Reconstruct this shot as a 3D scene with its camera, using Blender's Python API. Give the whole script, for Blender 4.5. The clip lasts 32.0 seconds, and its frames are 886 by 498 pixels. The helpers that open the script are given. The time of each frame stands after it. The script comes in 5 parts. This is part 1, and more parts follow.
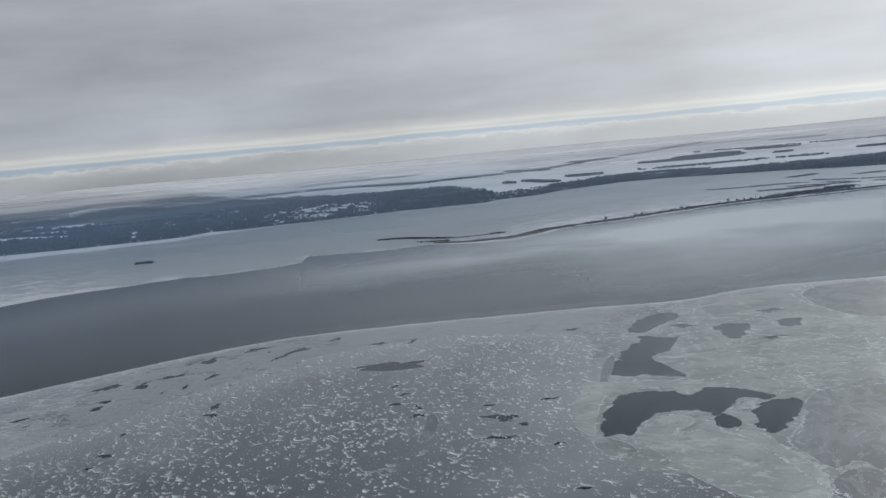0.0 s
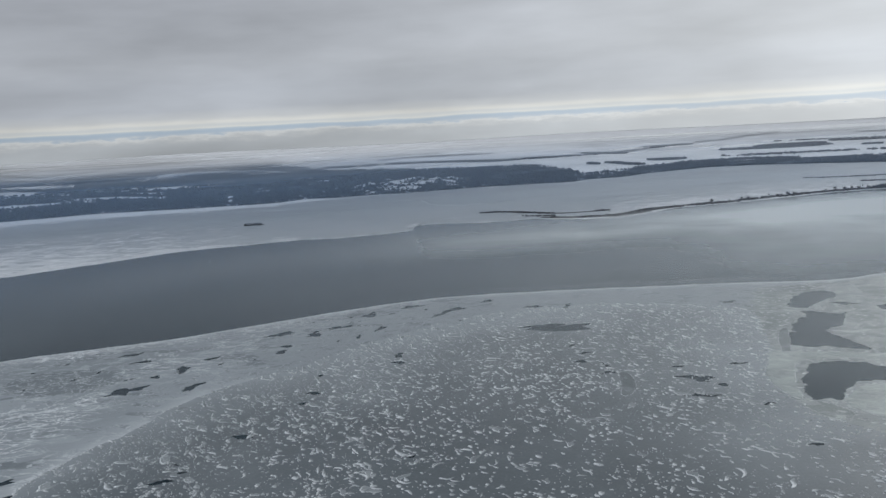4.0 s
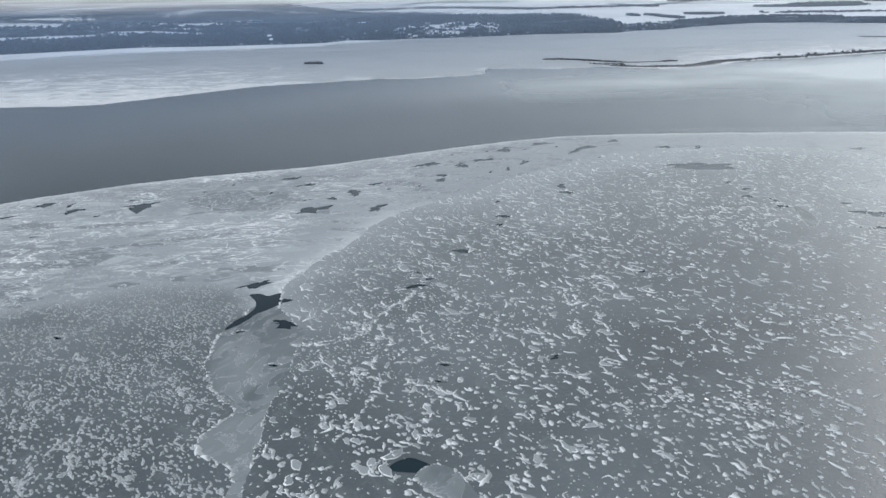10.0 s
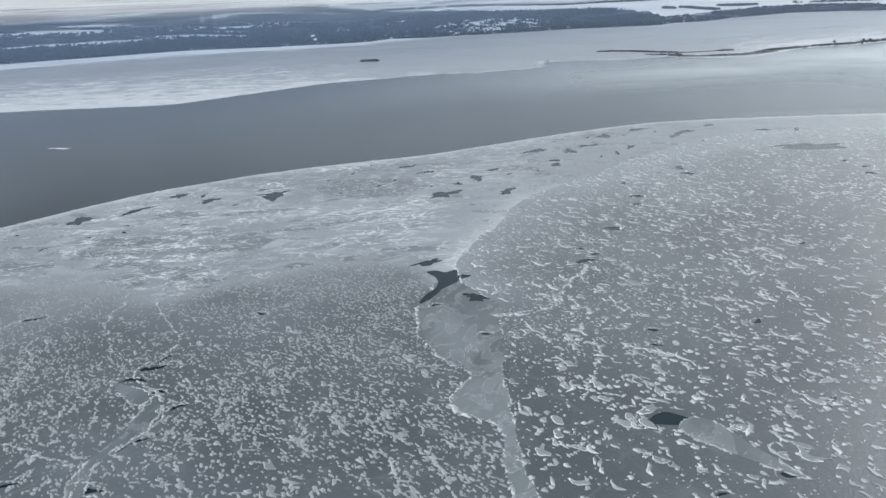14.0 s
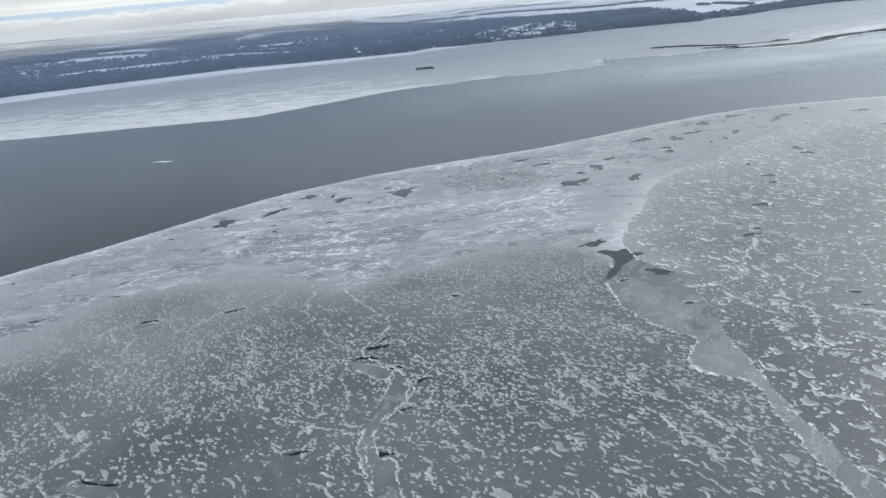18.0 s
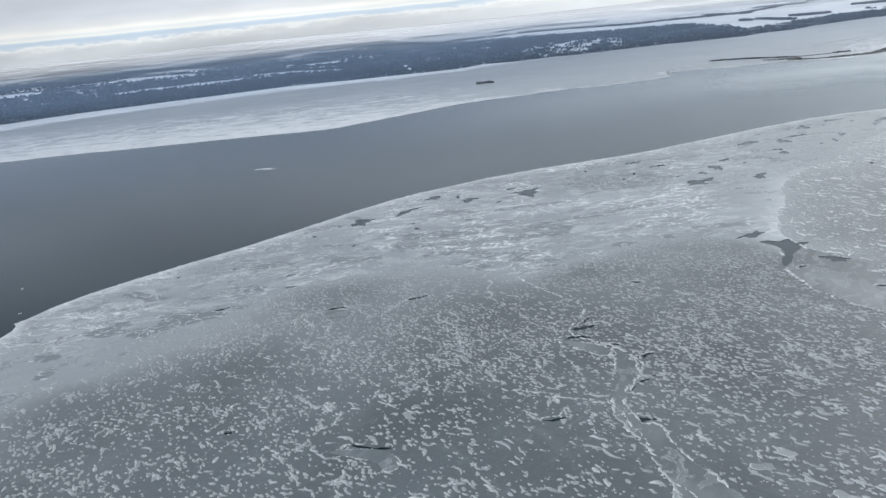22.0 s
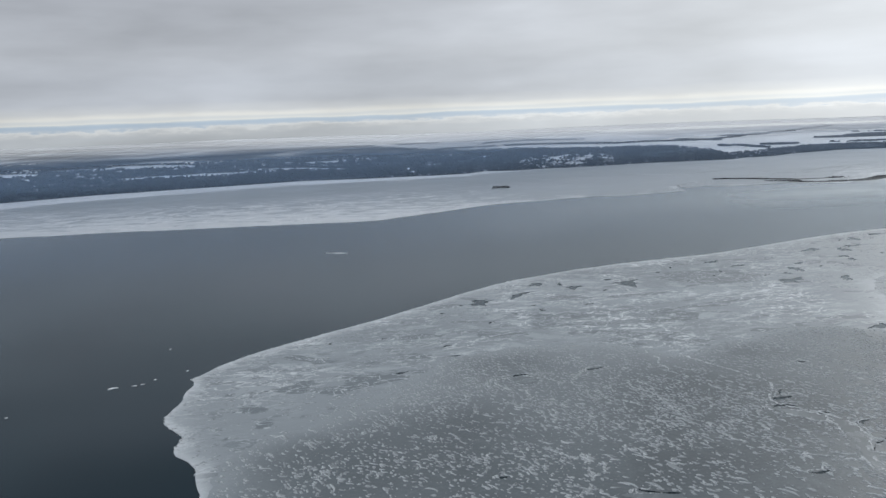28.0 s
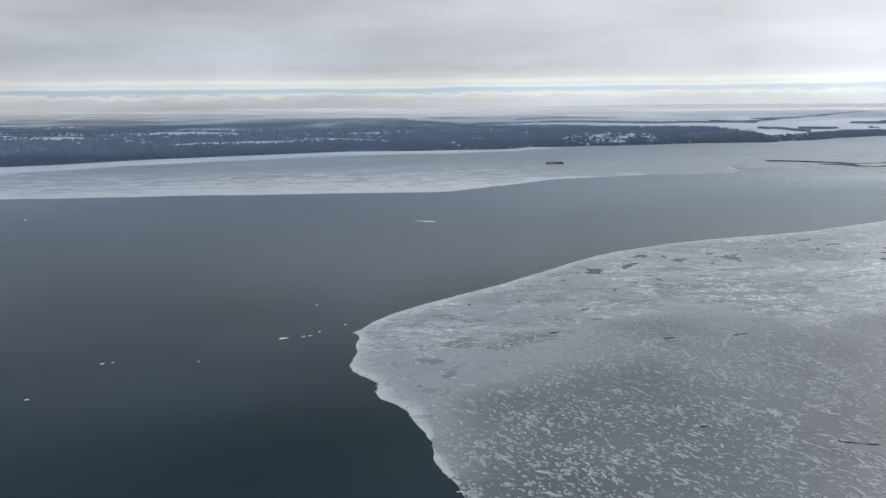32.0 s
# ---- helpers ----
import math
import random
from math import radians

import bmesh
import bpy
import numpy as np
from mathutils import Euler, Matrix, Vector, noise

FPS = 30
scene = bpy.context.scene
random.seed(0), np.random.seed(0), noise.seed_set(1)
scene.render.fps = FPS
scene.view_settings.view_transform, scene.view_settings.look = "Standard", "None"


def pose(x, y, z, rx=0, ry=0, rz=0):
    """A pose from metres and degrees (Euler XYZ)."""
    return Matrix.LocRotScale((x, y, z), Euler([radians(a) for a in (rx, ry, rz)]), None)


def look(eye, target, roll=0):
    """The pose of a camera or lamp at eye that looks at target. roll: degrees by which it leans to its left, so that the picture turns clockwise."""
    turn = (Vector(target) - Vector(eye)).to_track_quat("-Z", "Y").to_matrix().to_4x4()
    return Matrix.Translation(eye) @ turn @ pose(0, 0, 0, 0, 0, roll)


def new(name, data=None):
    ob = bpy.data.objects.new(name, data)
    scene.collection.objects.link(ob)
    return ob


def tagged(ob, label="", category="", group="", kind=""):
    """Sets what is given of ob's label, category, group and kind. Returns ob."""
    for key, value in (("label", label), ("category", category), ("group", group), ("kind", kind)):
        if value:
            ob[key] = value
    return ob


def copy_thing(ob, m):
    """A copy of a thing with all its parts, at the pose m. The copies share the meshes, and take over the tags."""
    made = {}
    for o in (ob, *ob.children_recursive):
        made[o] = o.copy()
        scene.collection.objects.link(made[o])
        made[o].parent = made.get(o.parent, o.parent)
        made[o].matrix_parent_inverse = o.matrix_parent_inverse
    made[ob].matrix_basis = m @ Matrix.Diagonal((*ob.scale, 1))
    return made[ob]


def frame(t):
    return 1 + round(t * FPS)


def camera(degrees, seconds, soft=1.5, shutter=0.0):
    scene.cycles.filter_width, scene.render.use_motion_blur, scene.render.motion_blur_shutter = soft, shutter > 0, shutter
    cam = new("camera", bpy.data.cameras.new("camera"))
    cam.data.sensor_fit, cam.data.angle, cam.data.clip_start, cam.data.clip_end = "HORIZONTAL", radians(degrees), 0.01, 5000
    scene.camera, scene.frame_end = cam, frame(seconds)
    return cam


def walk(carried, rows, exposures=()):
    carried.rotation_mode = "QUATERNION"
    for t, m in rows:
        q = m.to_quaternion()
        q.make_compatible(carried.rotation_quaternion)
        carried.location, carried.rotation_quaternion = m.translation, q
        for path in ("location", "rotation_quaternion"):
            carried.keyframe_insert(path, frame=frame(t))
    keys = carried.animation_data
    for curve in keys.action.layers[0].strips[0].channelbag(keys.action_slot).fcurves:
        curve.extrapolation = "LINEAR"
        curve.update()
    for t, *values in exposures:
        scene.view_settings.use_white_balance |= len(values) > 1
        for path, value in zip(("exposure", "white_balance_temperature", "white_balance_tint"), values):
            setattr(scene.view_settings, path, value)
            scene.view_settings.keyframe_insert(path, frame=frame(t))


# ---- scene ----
cam = camera(57.0, 32.0)
PATH = [
    (0, (4.321, -0.529, 147.37), (4.299, 1.453, 147.109), -5.2),
    (0.5, (-6.674, -2.786, 146.776), (-6.69, -0.802, 146.52), -5.1),
    (1, (-17.509, -5.024, 146.169), (-17.534, -3.04, 145.921), -4.9),
    (1.5, (-28.192, -7.246, 145.552), (-28.244, -5.262, 145.311), -4.5),
    (2, (-38.729, -9.454, 144.923), (-38.814, -7.469, 144.692), -4.2),
    (2.5, (-49.129, -11.647, 144.285), (-49.241, -9.663, 144.059), -3.9),
    (4.5, (-89.486, -20.307, 141.647), (-89.659, -18.35, 141.272), -2.4),
    (5, (-99.296, -22.449, 140.969), (-99.516, -20.523, 140.477), -1.8),
    (5.5, (-109.008, -24.585, 140.286), (-109.273, -22.709, 139.644), -2.7),
    (6, (-118.627, -26.715, 139.599), (-118.861, -24.873, 138.856), -3.1),
    (6.5, (-128.158, -28.841, 138.907), (-128.317, -27.003, 138.133), -2.2),
    (7, (-137.607, -30.963, 138.211), (-137.681, -29.126, 137.423), -1.0),
    (7.5, (-146.98, -33.084, 137.513), (-146.995, -31.24, 136.737), -0.2),
    (8, (-156.282, -35.203, 136.812), (-156.302, -33.34, 136.085), -0.3),
    (8.5, (-165.517, -37.322, 136.11), (-165.58, -35.442, 135.431), -0.7),
    (9, (-174.691, -39.443, 135.408), (-174.783, -37.553, 134.759), -1.0),
    (9.5, (-183.807, -41.565, 134.705), (-183.92, -39.672, 134.069), -1.1),
    (10, (-192.872, -43.691, 134.004), (-192.993, -41.8, 133.362), -1.0),
    (10.5, (-201.888, -45.821, 133.303), (-202.021, -43.933, 132.658), -1.0),
    (11, (-210.861, -47.956, 132.606), (-211.011, -46.069, 131.958), -1.0),
    (11.5, (-219.793, -50.097, 131.91), (-219.959, -48.212, 131.264), -1.1),
    (12, (-228.69, -52.246, 131.219), (-228.862, -50.36, 130.574), -1.1),
    (12.5, (-237.553, -54.402, 130.532), (-237.722, -52.516, 129.889), -1.2),
    (13, (-246.388, -56.568, 129.85), (-246.547, -54.68, 129.208), -1.4),
    (13.5, (-255.197, -58.744, 129.174), (-255.349, -56.855, 128.533), -1.8),
    (14, (-263.983, -60.931, 128.504), (-264.136, -59.042, 127.865), -2.4),
    (14.5, (-272.749, -63.129, 127.841), (-272.911, -61.24, 127.206), -3.1),
    (15, (-281.498, -65.341, 127.187), (-281.673, -63.45, 126.559), -3.7),
    (15.5, (-290.232, -67.566, 126.541), (-290.42, -65.673, 125.924), -4.2),
    (17.5, (-325.069, -76.621, 124.057), (-325.269, -74.726, 123.451), -5.3),
    (18, (-333.762, -78.928, 123.465), (-333.96, -77.033, 122.856), -5.3),
    (18.5, (-342.453, -81.253, 122.886), (-342.652, -79.358, 122.278), -5.4),
    (19, (-351.142, -83.598, 122.32), (-351.346, -81.701, 121.72), -5.4),
    (19.5, (-359.831, -85.963, 121.769), (-360.043, -84.064, 121.18), -5.6),
    (20, (-368.521, -88.35, 121.232), (-368.742, -86.447, 120.657), -5.8),
    (20.5, (-377.212, -90.758, 120.712), (-377.44, -88.852, 120.149), -6.0),
    (21, (-385.905, -93.189, 120.208), (-386.139, -91.281, 119.654), -6.0),
    (21.5, (-394.6, -95.643, 119.721), (-394.837, -93.735, 119.168), -6.0),
    (22, (-403.299, -98.121, 119.252), (-403.537, -96.215, 118.696), -5.8),
    (22.5, (-412.0, -100.624, 118.802), (-412.238, -98.718, 118.244), -5.4),
    (23, (-420.704, -103.152, 118.371), (-420.942, -101.244, 117.821), -4.9),
    (23.5, (-429.411, -105.706, 117.96), (-429.645, -103.792, 117.428), -4.2),
    (24, (-438.121, -108.287, 117.57), (-438.335, -106.363, 117.069), -3.5),
    (24.5, (-446.831, -110.896, 117.201), (-447.002, -108.956, 116.743), -2.9),
    (25, (-455.543, -113.532, 116.855), (-455.65, -111.577, 116.446), -2.3),
    (25.5, (-464.255, -116.197, 116.531), (-464.297, -114.232, 116.165), -1.8),
    (27.5, (-499.078, -127.156, 115.481), (-499.13, -125.18, 115.177), -1.9),
    (28, (-507.77, -129.974, 115.282), (-507.871, -128.0, 114.974), -2.2),
    (28.5, (-516.452, -132.823, 115.111), (-516.588, -130.851, 114.802), -2.2),
    (29, (-525.123, -135.705, 114.968), (-525.274, -133.734, 114.662), -2.2),
    (29.5, (-533.781, -138.62, 114.854), (-533.936, -136.648, 114.554), -2.0),
    (30, (-542.422, -141.568, 114.768), (-542.579, -139.597, 114.471), -1.9),
    (30.5, (-551.045, -144.551, 114.713), (-551.199, -142.581, 114.405), -1.6),
    (31, (-559.645, -147.568, 114.689), (-559.793, -145.601, 114.36), -1.2),
    (31.5, (-568.221, -150.62, 114.696), (-568.359, -148.656, 114.344), -0.9),
    (32, (-576.769, -153.708, 114.735), (-576.899, -151.746, 114.369), -0.6),
]
walk(cam, [(t, look(eye, target, roll)) for t, eye, target, roll in PATH],
     exposures=[(0, -0.38), (4.5, -0.28), (6, 0.38), (7, 0.60), (8, 0.52), (9, 0.38), (11, 0.36), (20, 0.38), (23, 0.30), (25.5, 0.02), (28, -0.10), (32, -0.02)])

# ---- world, sun ----
SUN = Vector((0.62, 0.72, 0.42)).normalized()


def build_world():
    w = bpy.data.worlds.new("overcast_sky")
    scene.world = w
    w.use_nodes = True
    t = w.node_tree
    t.nodes.clear()

    def nd(kind, **props):
        n = t.nodes.new(kind)
        for k, v in props.items():
            if k in n.inputs:
                n.inputs[k].default_value = v
        return n

    def math_(op, a, b=None, clamp=False):
        n = t.nodes.new("ShaderNodeMath")
        n.operation, n.use_clamp = op, clamp
        for i, v in enumerate((a, b)):
            if v is None:
                continue
            if isinstance(v, (int, float)):
                n.inputs[i].default_value = v
            else:
                t.links.new(v, n.inputs[i])
        return n.outputs[0]

    def mix(fac, a, b, blend="MIX"):
        n = t.nodes.new("ShaderNodeMix")
        n.data_type, n.blend_type = "RGBA", blend
        for i, v in ((0, fac), (6, a), (7, b)):
            if isinstance(v, (int, float, tuple)):
                n.inputs[i].default_value = v
            else:
                t.links.new(v, n.inputs[i])
        return n.outputs[2]

    co = t.nodes.new("ShaderNodeTexCoord").outputs["Generated"]
    sep = t.nodes.new("ShaderNodeSeparateXYZ")
    t.links.new(co, sep.inputs[0])
    z = sep.outputs[2]

    def noise_at(scale_xyz, scale, detail, rough=0.55):
        m = t.nodes.new("ShaderNodeMapping")
        m.inputs["Scale"].default_value = scale_xyz
        t.links.new(co, m.inputs["Vector"])
        n = nd("ShaderNodeTexNoise", Scale=scale, Detail=detail, Roughness=rough)
        t.links.new(m.outputs[0], n.inputs["Vector"])
        return n.outputs[0]

    # height bands of the cloud cover, warped a little so that no band is a ruled line
    warp = noise_at((1, 1, 7), 7.0, 6, 0.6)
    warped = math_("ADD", z, math_("MULTIPLY", math_("SUBTRACT", warp, 0.5), 0.008))
    # the bank on the horizon ends in a puffy, uneven top
    puffs = math_("MULTIPLY", math_("SUBTRACT", noise_at((1, 1, 4), 38, 6, 0.62), 0.52), 0.018)
    low = t.nodes.new("ShaderNodeMapRange")
    low.interpolation_type = "SMOOTHSTEP"
    for name, v in (("From Min", 0.0095), ("From Max", 0.003), ("To Min", 0.0), ("To Max", 1.0)):
        low.inputs[name].default_value = v
    t.links.new(z, low.inputs["Value"])
    warped = math_("SUBTRACT", warped, math_("MULTIPLY", puffs, low.outputs[0]))
    ramp = t.nodes.new("ShaderNodeValToRGB")
    t.links.new(math_("MULTIPLY", math_("ADD", warped, 0.05), 2.5, True), ramp.inputs[0])
    bands = [(-0.05, (0.48, 0.52, 0.56)), (-0.010, (0.49, 0.53, 0.57)), (-0.003, (0.51, 0.55, 0.59)),
             (0.001, (0.56, 0.595, 0.625)), (0.0045, (0.70, 0.73, 0.745)), (0.0068, (0.47, 0.56, 0.66)), (0.0105, (0.43, 0.54, 0.66)), (0.0125, (0.74, 0.765, 0.75)),
             (0.0150, (0.62, 0.665, 0.70)), (0.0180, (0.76, 0.77, 0.745)), (0.023, (0.58, 0.61, 0.64)), (0.033, (0.47, 0.505, 0.56)), (0.055, (0.43, 0.462, 0.515)), (0.085, (0.46, 0.49, 0.54)),
             (0.15, (0.47, 0.50, 0.555)), (0.35, (0.41, 0.445, 0.50))]
    el = ramp.color_ramp.elements
    while len(el) < len(bands):
        el.new(0.5)
    for e, (h, c) in zip(el, bands):
        e.position, e.color = (h + 0.05) * 2.5, (*c, 1)
    # long grey streaks and softer billows in the cover
    streak = noise_at((1.0, 1.0, 9.0), 1.7, 4, 0.45)
    billow = noise_at((1, 1, 4.0), 3.0, 5, 0.48)
    fine = noise_at((1, 1, 4), 13, 5, 0.5)
    shade = math_("ADD", math_("MULTIPLY", math_("SUBTRACT", streak, 0.5), 0.80), math_("ADD", math_("MULTIPLY", math_("SUBTRACT", billow, 0.5), 0.85), math_("MULTIPLY", math_("SUBTRACT", fine, 0.5), 0.20)))
    cover = mix(1.0, ramp.outputs[0], math_("ADD", 1.0, shade), "MULTIPLY")
    # as under any overcast, the cover is brightest overhead
    high = t.nodes.new("ShaderNodeMapRange")
    high.interpolation_type = "SMOOTHSTEP"
    for name, v in (("From Min", 0.48), ("From Max", 0.95), ("To Min", 1.0), ("To Max", 2.9)):
        high.inputs[name].default_value = v
    t.links.new(z, high.inputs["Value"])
    cover = mix(1.0, cover, high.outputs[0], "MULTIPLY")
    # the sun stands behind the cover and brightens it round itself
    dot = t.nodes.new("ShaderNodeVectorMath")
    dot.operation = "DOT_PRODUCT"
    dot.inputs[1].default_value = SUN
    t.links.new(co, dot.inputs[0])
    near = math_("MAXIMUM", dot.outputs["Value"], 0.0)
    glow = math_("ADD", math_("MULTIPLY", math_("POWER", near, 5.0), 0.62), math_("MULTIPLY", math_("POWER", near, 60.0), 2.4))
    lit = mix(1.0, cover, mix(1.0, (0.97, 1.0, 0.99, 1), glow, "MULTIPLY"), "ADD")
    sky = t.nodes.new("ShaderNodeTexSky")
    sky.sky_type, sky.sun_disc = "NISHITA", False
    sky.dust_density = 0.2
    sky.sun_elevation, sky.sun_rotation = math.asin(SUN.z), math.atan2(SUN.x, SUN.y)
    clear = nd("ShaderNodeBackground", Strength=0.05)
    t.links.new(sky.outputs[0], clear.inputs[0])
    cloud = nd("ShaderNodeBackground", Strength=0.97)
    t.links.new(lit, cloud.inputs[0])
    both = nd("ShaderNodeMixShader", Fac=0.97)
    t.links.new(clear.outputs[0], both.inputs[1])
    t.links.new(cloud.outputs[0], both.inputs[2])
    out = t.nodes.new("ShaderNodeOutputWorld")
    t.links.new(both.outputs[0], out.inputs[0])


build_world()
sun = new("sun", bpy.data.lights.new("sun", "SUN"))
sun.data.energy, sun.data.angle, sun.data.color = 1.1, radians(16), (1.0, 0.98, 0.95)
sun.matrix_world = look(SUN * 1000, (0, 0, 0))


# ---- materials ----
class Nodes:
    """A small writer for node materials."""

    def __init__(self, name):
        self.mat = bpy.data.materials.new(name)
        self.mat.use_nodes = True
        self.t = self.mat.node_tree
        self.t.nodes.clear()
        self.pos = self.add("ShaderNodeNewGeometry").outputs["Position"]

    def add(self, kind, **props):
        n = self.t.nodes.new(kind)
        for k, v in props.items():
            self.put(n.inputs[k.replace("_", " ")], v)
        return n

    def put(self, socket, v):
        if isinstance(v, bpy.types.NodeSocket):
            self.t.links.new(v, socket)
        elif isinstance(v, tuple) and len(v) == 3 and socket.type == "RGBA":
            socket.default_value = (*v, 1)
        else:
            socket.default_value = v

    def math(self, op, a, b=0.0, clamp=False):
        n = self.t.nodes.new("ShaderNodeMath")
        n.operation, n.use_clamp = op, clamp
        self.put(n.inputs[0], a), self.put(n.inputs[1], b)
        return n.outputs[0]

    def noise(self, scale, detail=4.0, rough=0.55, stretch=(1, 1, 1), turn=0.0, warp=0.0):
        m = self.add("ShaderNodeMapping", Vector=self.pos)
        m.vector_type = "TEXTURE"
        m.inputs["Rotation"].default_value = (0, 0, radians(turn))
        m.inputs["Scale"].default_value = stretch
        return self.add("ShaderNodeTexNoise", Vector=m.outputs[0], Scale=scale, Detail=detail, Roughness=rough, Distortion=warp).outputs[0]

    def step(self, v, lo, hi):
        n = self.add("ShaderNodeMapRange", Value=v)
        n.interpolation_type = "SMOOTHSTEP"
        n.inputs["From Min"].default_value, n.inputs["From Max"].default_value = lo, hi
        return n.outputs[0]

    def mix(self, f, a, b, blend="MIX"):
        n = self.t.nodes.new("ShaderNodeMix")
        n.data_type, n.blend_type = "RGBA", blend
        self.put(n.inputs[0], f), self.put(n.inputs[6], a), self.put(n.inputs[7], b)
        return n.outputs[2]

    def attribute(self, name):
        n = self.add("ShaderNodeAttribute")
        n.attribute_name = name
        return n.outputs["Fac"]

    def random(self):
        return self.add("ShaderNodeObjectInfo").outputs["Random"]

    def island(self):
        return self.add("ShaderNodeNewGeometry").outputs["Random Per Island"]

    def done(self, color, rough=0.6, ior=1.31, bump=None, depth=0.1, **more):
        b = self.add("ShaderNodeBsdfPrincipled", Roughness=rough, IOR=ior, **more)
        if ior == 1.31:
            color = self.mix(1.0, color, (1.02, 1.0, 0.985), "MULTIPLY")
        self.put(b.inputs["Base Color"], color)
        if bump is not None:
            n = self.add("ShaderNodeBump", Height=bump, Distance=depth, Strength=1.0)
            self.t.links.new(n.outputs[0], b.inputs["Normal"])
        self.t.links.new(b.outputs[0], self.add("ShaderNodeOutputMaterial").inputs[0])
        return self.mat


def water_material():
    n = Nodes("cold_open_water")
    swell = n.noise(0.02, 3, 0.5, (1, 3, 1), 20)
    ripple = n.noise(0.6, 3, 0.5, (2, 1, 1), 30)
    color = n.mix(n.step(swell, 0.35, 0.65), (0.002, 0.011, 0.017), (0.003, 0.014, 0.020))
    wave = n.add("ShaderNodeBump", Height=ripple, Distance=0.002, Strength=1.0).outputs[0]
    body, gloss = n.add("ShaderNodeBsdfDiffuse", Color=color), n.add("ShaderNodeBsdfGlossy", Color=(0.93, 0.985, 1.02), Roughness=n.math("ADD", 0.05, n.math("MULTIPLY", swell, 0.06)), Normal=wave)
    both = n.add("ShaderNodeMixShader", Fac=n.add("ShaderNodeFresnel", IOR=1.22).outputs[0])
    n.t.links.new(body.outputs[0], both.inputs[1]), n.t.links.new(gloss.outputs[0], both.inputs[2])
    n.t.links.new(both.outputs[0], n.add("ShaderNodeOutputMaterial").inputs[0])
    return n.mat


def pan_material():
    """Thin grey lake ice, darker and paler in broad patches, with frost specks."""
    n = Nodes("thin_grey_ice")
    broad, mid, speck = n.noise(0.012, 4, 0.55, (1, 1.6, 1), -30, 0.6), n.noise(0.07, 5, 0.6, (1, 2, 1), 40, 1.2), n.noise(0.9, 3, 0.6, (1, 1.8, 1), -35)
    c = n.mix(n.step(broad, 0.3, 0.7), (0.042, 0.053, 0.060), (0.072, 0.088, 0.097))
    c = n.mix(n.math("MULTIPLY", n.step(mid, 0.50, 0.72), 0.35), c, (0.135, 0.157, 0.165))
    c = n.mix(n.attribute("pale"), c, (0.205, 0.232, 0.246))
    grain = n.noise(0.28, 5, 0.65, (1, 2.2, 1), -35, 1.0)
    c = n.mix(n.math("MULTIPLY", n.step(grain, 0.56, 0.70), 0.16), c, (0.24, 0.27, 0.28))
    c = n.mix(n.math("MULTIPLY", n.step(speck, 0.60, 0.72), n.math("ADD", 0.02, n.math("MULTIPLY", broad, 0.14))), c, (0.50, 0.53, 0.54))
    return n.done(c, n.math("ADD", 0.22, n.math("MULTIPLY", mid, 0.25)), 1.31, speck, 0.10)


def crust_material():
    """Snow-dusted ice in long streaks round patches of bare grey."""
    n = Nodes("snow_streaked_ice")
    broad, streak = n.noise(0.012, 4, 0.5, (2.0, 1, 1), 18, 1.0), n.noise(0.085, 6, 0.62, (1.9, 1, 1), 12, 0.8)
    fine, bare = n.noise(0.45, 5, 0.65, (1.3, 1, 1), 12, 0.6), n.noise(0.032, 4, 0.55, (1.8, 1, 1), 10, 1.2)
    web = n.math("ABSOLUTE", n.math("SUBTRACT", n.noise(0.105, 5, 0.6, (1.8, 1, 1), 12, 0.8), 0.5))
    c = n.mix(n.step(broad, 0.34, 0.64), (0.160, 0.185, 0.200), (0.228, 0.257, 0.274))
    c = n.mix(n.math("MULTIPLY", n.step(streak, 0.52, 0.60), 0.50), c, (0.36, 0.395, 0.41))
    c = n.mix(n.math("MULTIPLY", n.step(web, 0.030, 0.005), n.step(n.noise(0.02, 3, 0.5), 0.40, 0.62)), c, (0.60, 0.635, 0.65))
    c = n.mix(n.math("MULTIPLY", n.step(fine, 0.62, 0.72), 0.30), c, (0.64, 0.67, 0.69))
    c = n.mix(n.attribute("calm"), c, (0.200, 0.226, 0.241))
    # bare grey plates with a sharp, torn outline and curly white frost on them
    grey, torn = n.noise(0.075, 5, 0.6, (1.7, 1, 1), 16, 1.2), n.noise(0.10, 6, 0.66, (1.8, 1, 1), 14, 1.2)
    plate = n.math("ADD", n.attribute("bare"), n.math("MULTIPLY", n.math("SUBTRACT", torn, 0.5), 1.5))
    dark = n.math("ADD", n.math("ADD", n.step(bare, 0.575, 0.61), n.math("MULTIPLY", n.step(grey, 0.57, 0.60), 0.6)), n.step(plate, 0.44, 0.54), True)
    curl = n.math("ABSOLUTE", n.math("SUBTRACT", n.noise(0.13, 3, 0.5, (1.6, 1, 1), 10, 1.4), 0.5))
    plain_grey = n.mix(n.math("MULTIPLY", n.step(curl, 0.030, 0.010), 0.75), (0.105, 0.126, 0.138), (0.47, 0.505, 0.525))
    c = n.mix(n.math("MULTIPLY", dark, 0.88), c, plain_grey)
    c = n.mix(n.attribute("pale"), c, (0.62, 0.655, 0.675))
    return n.done(c, 0.42, 1.31, fine, 0.10)


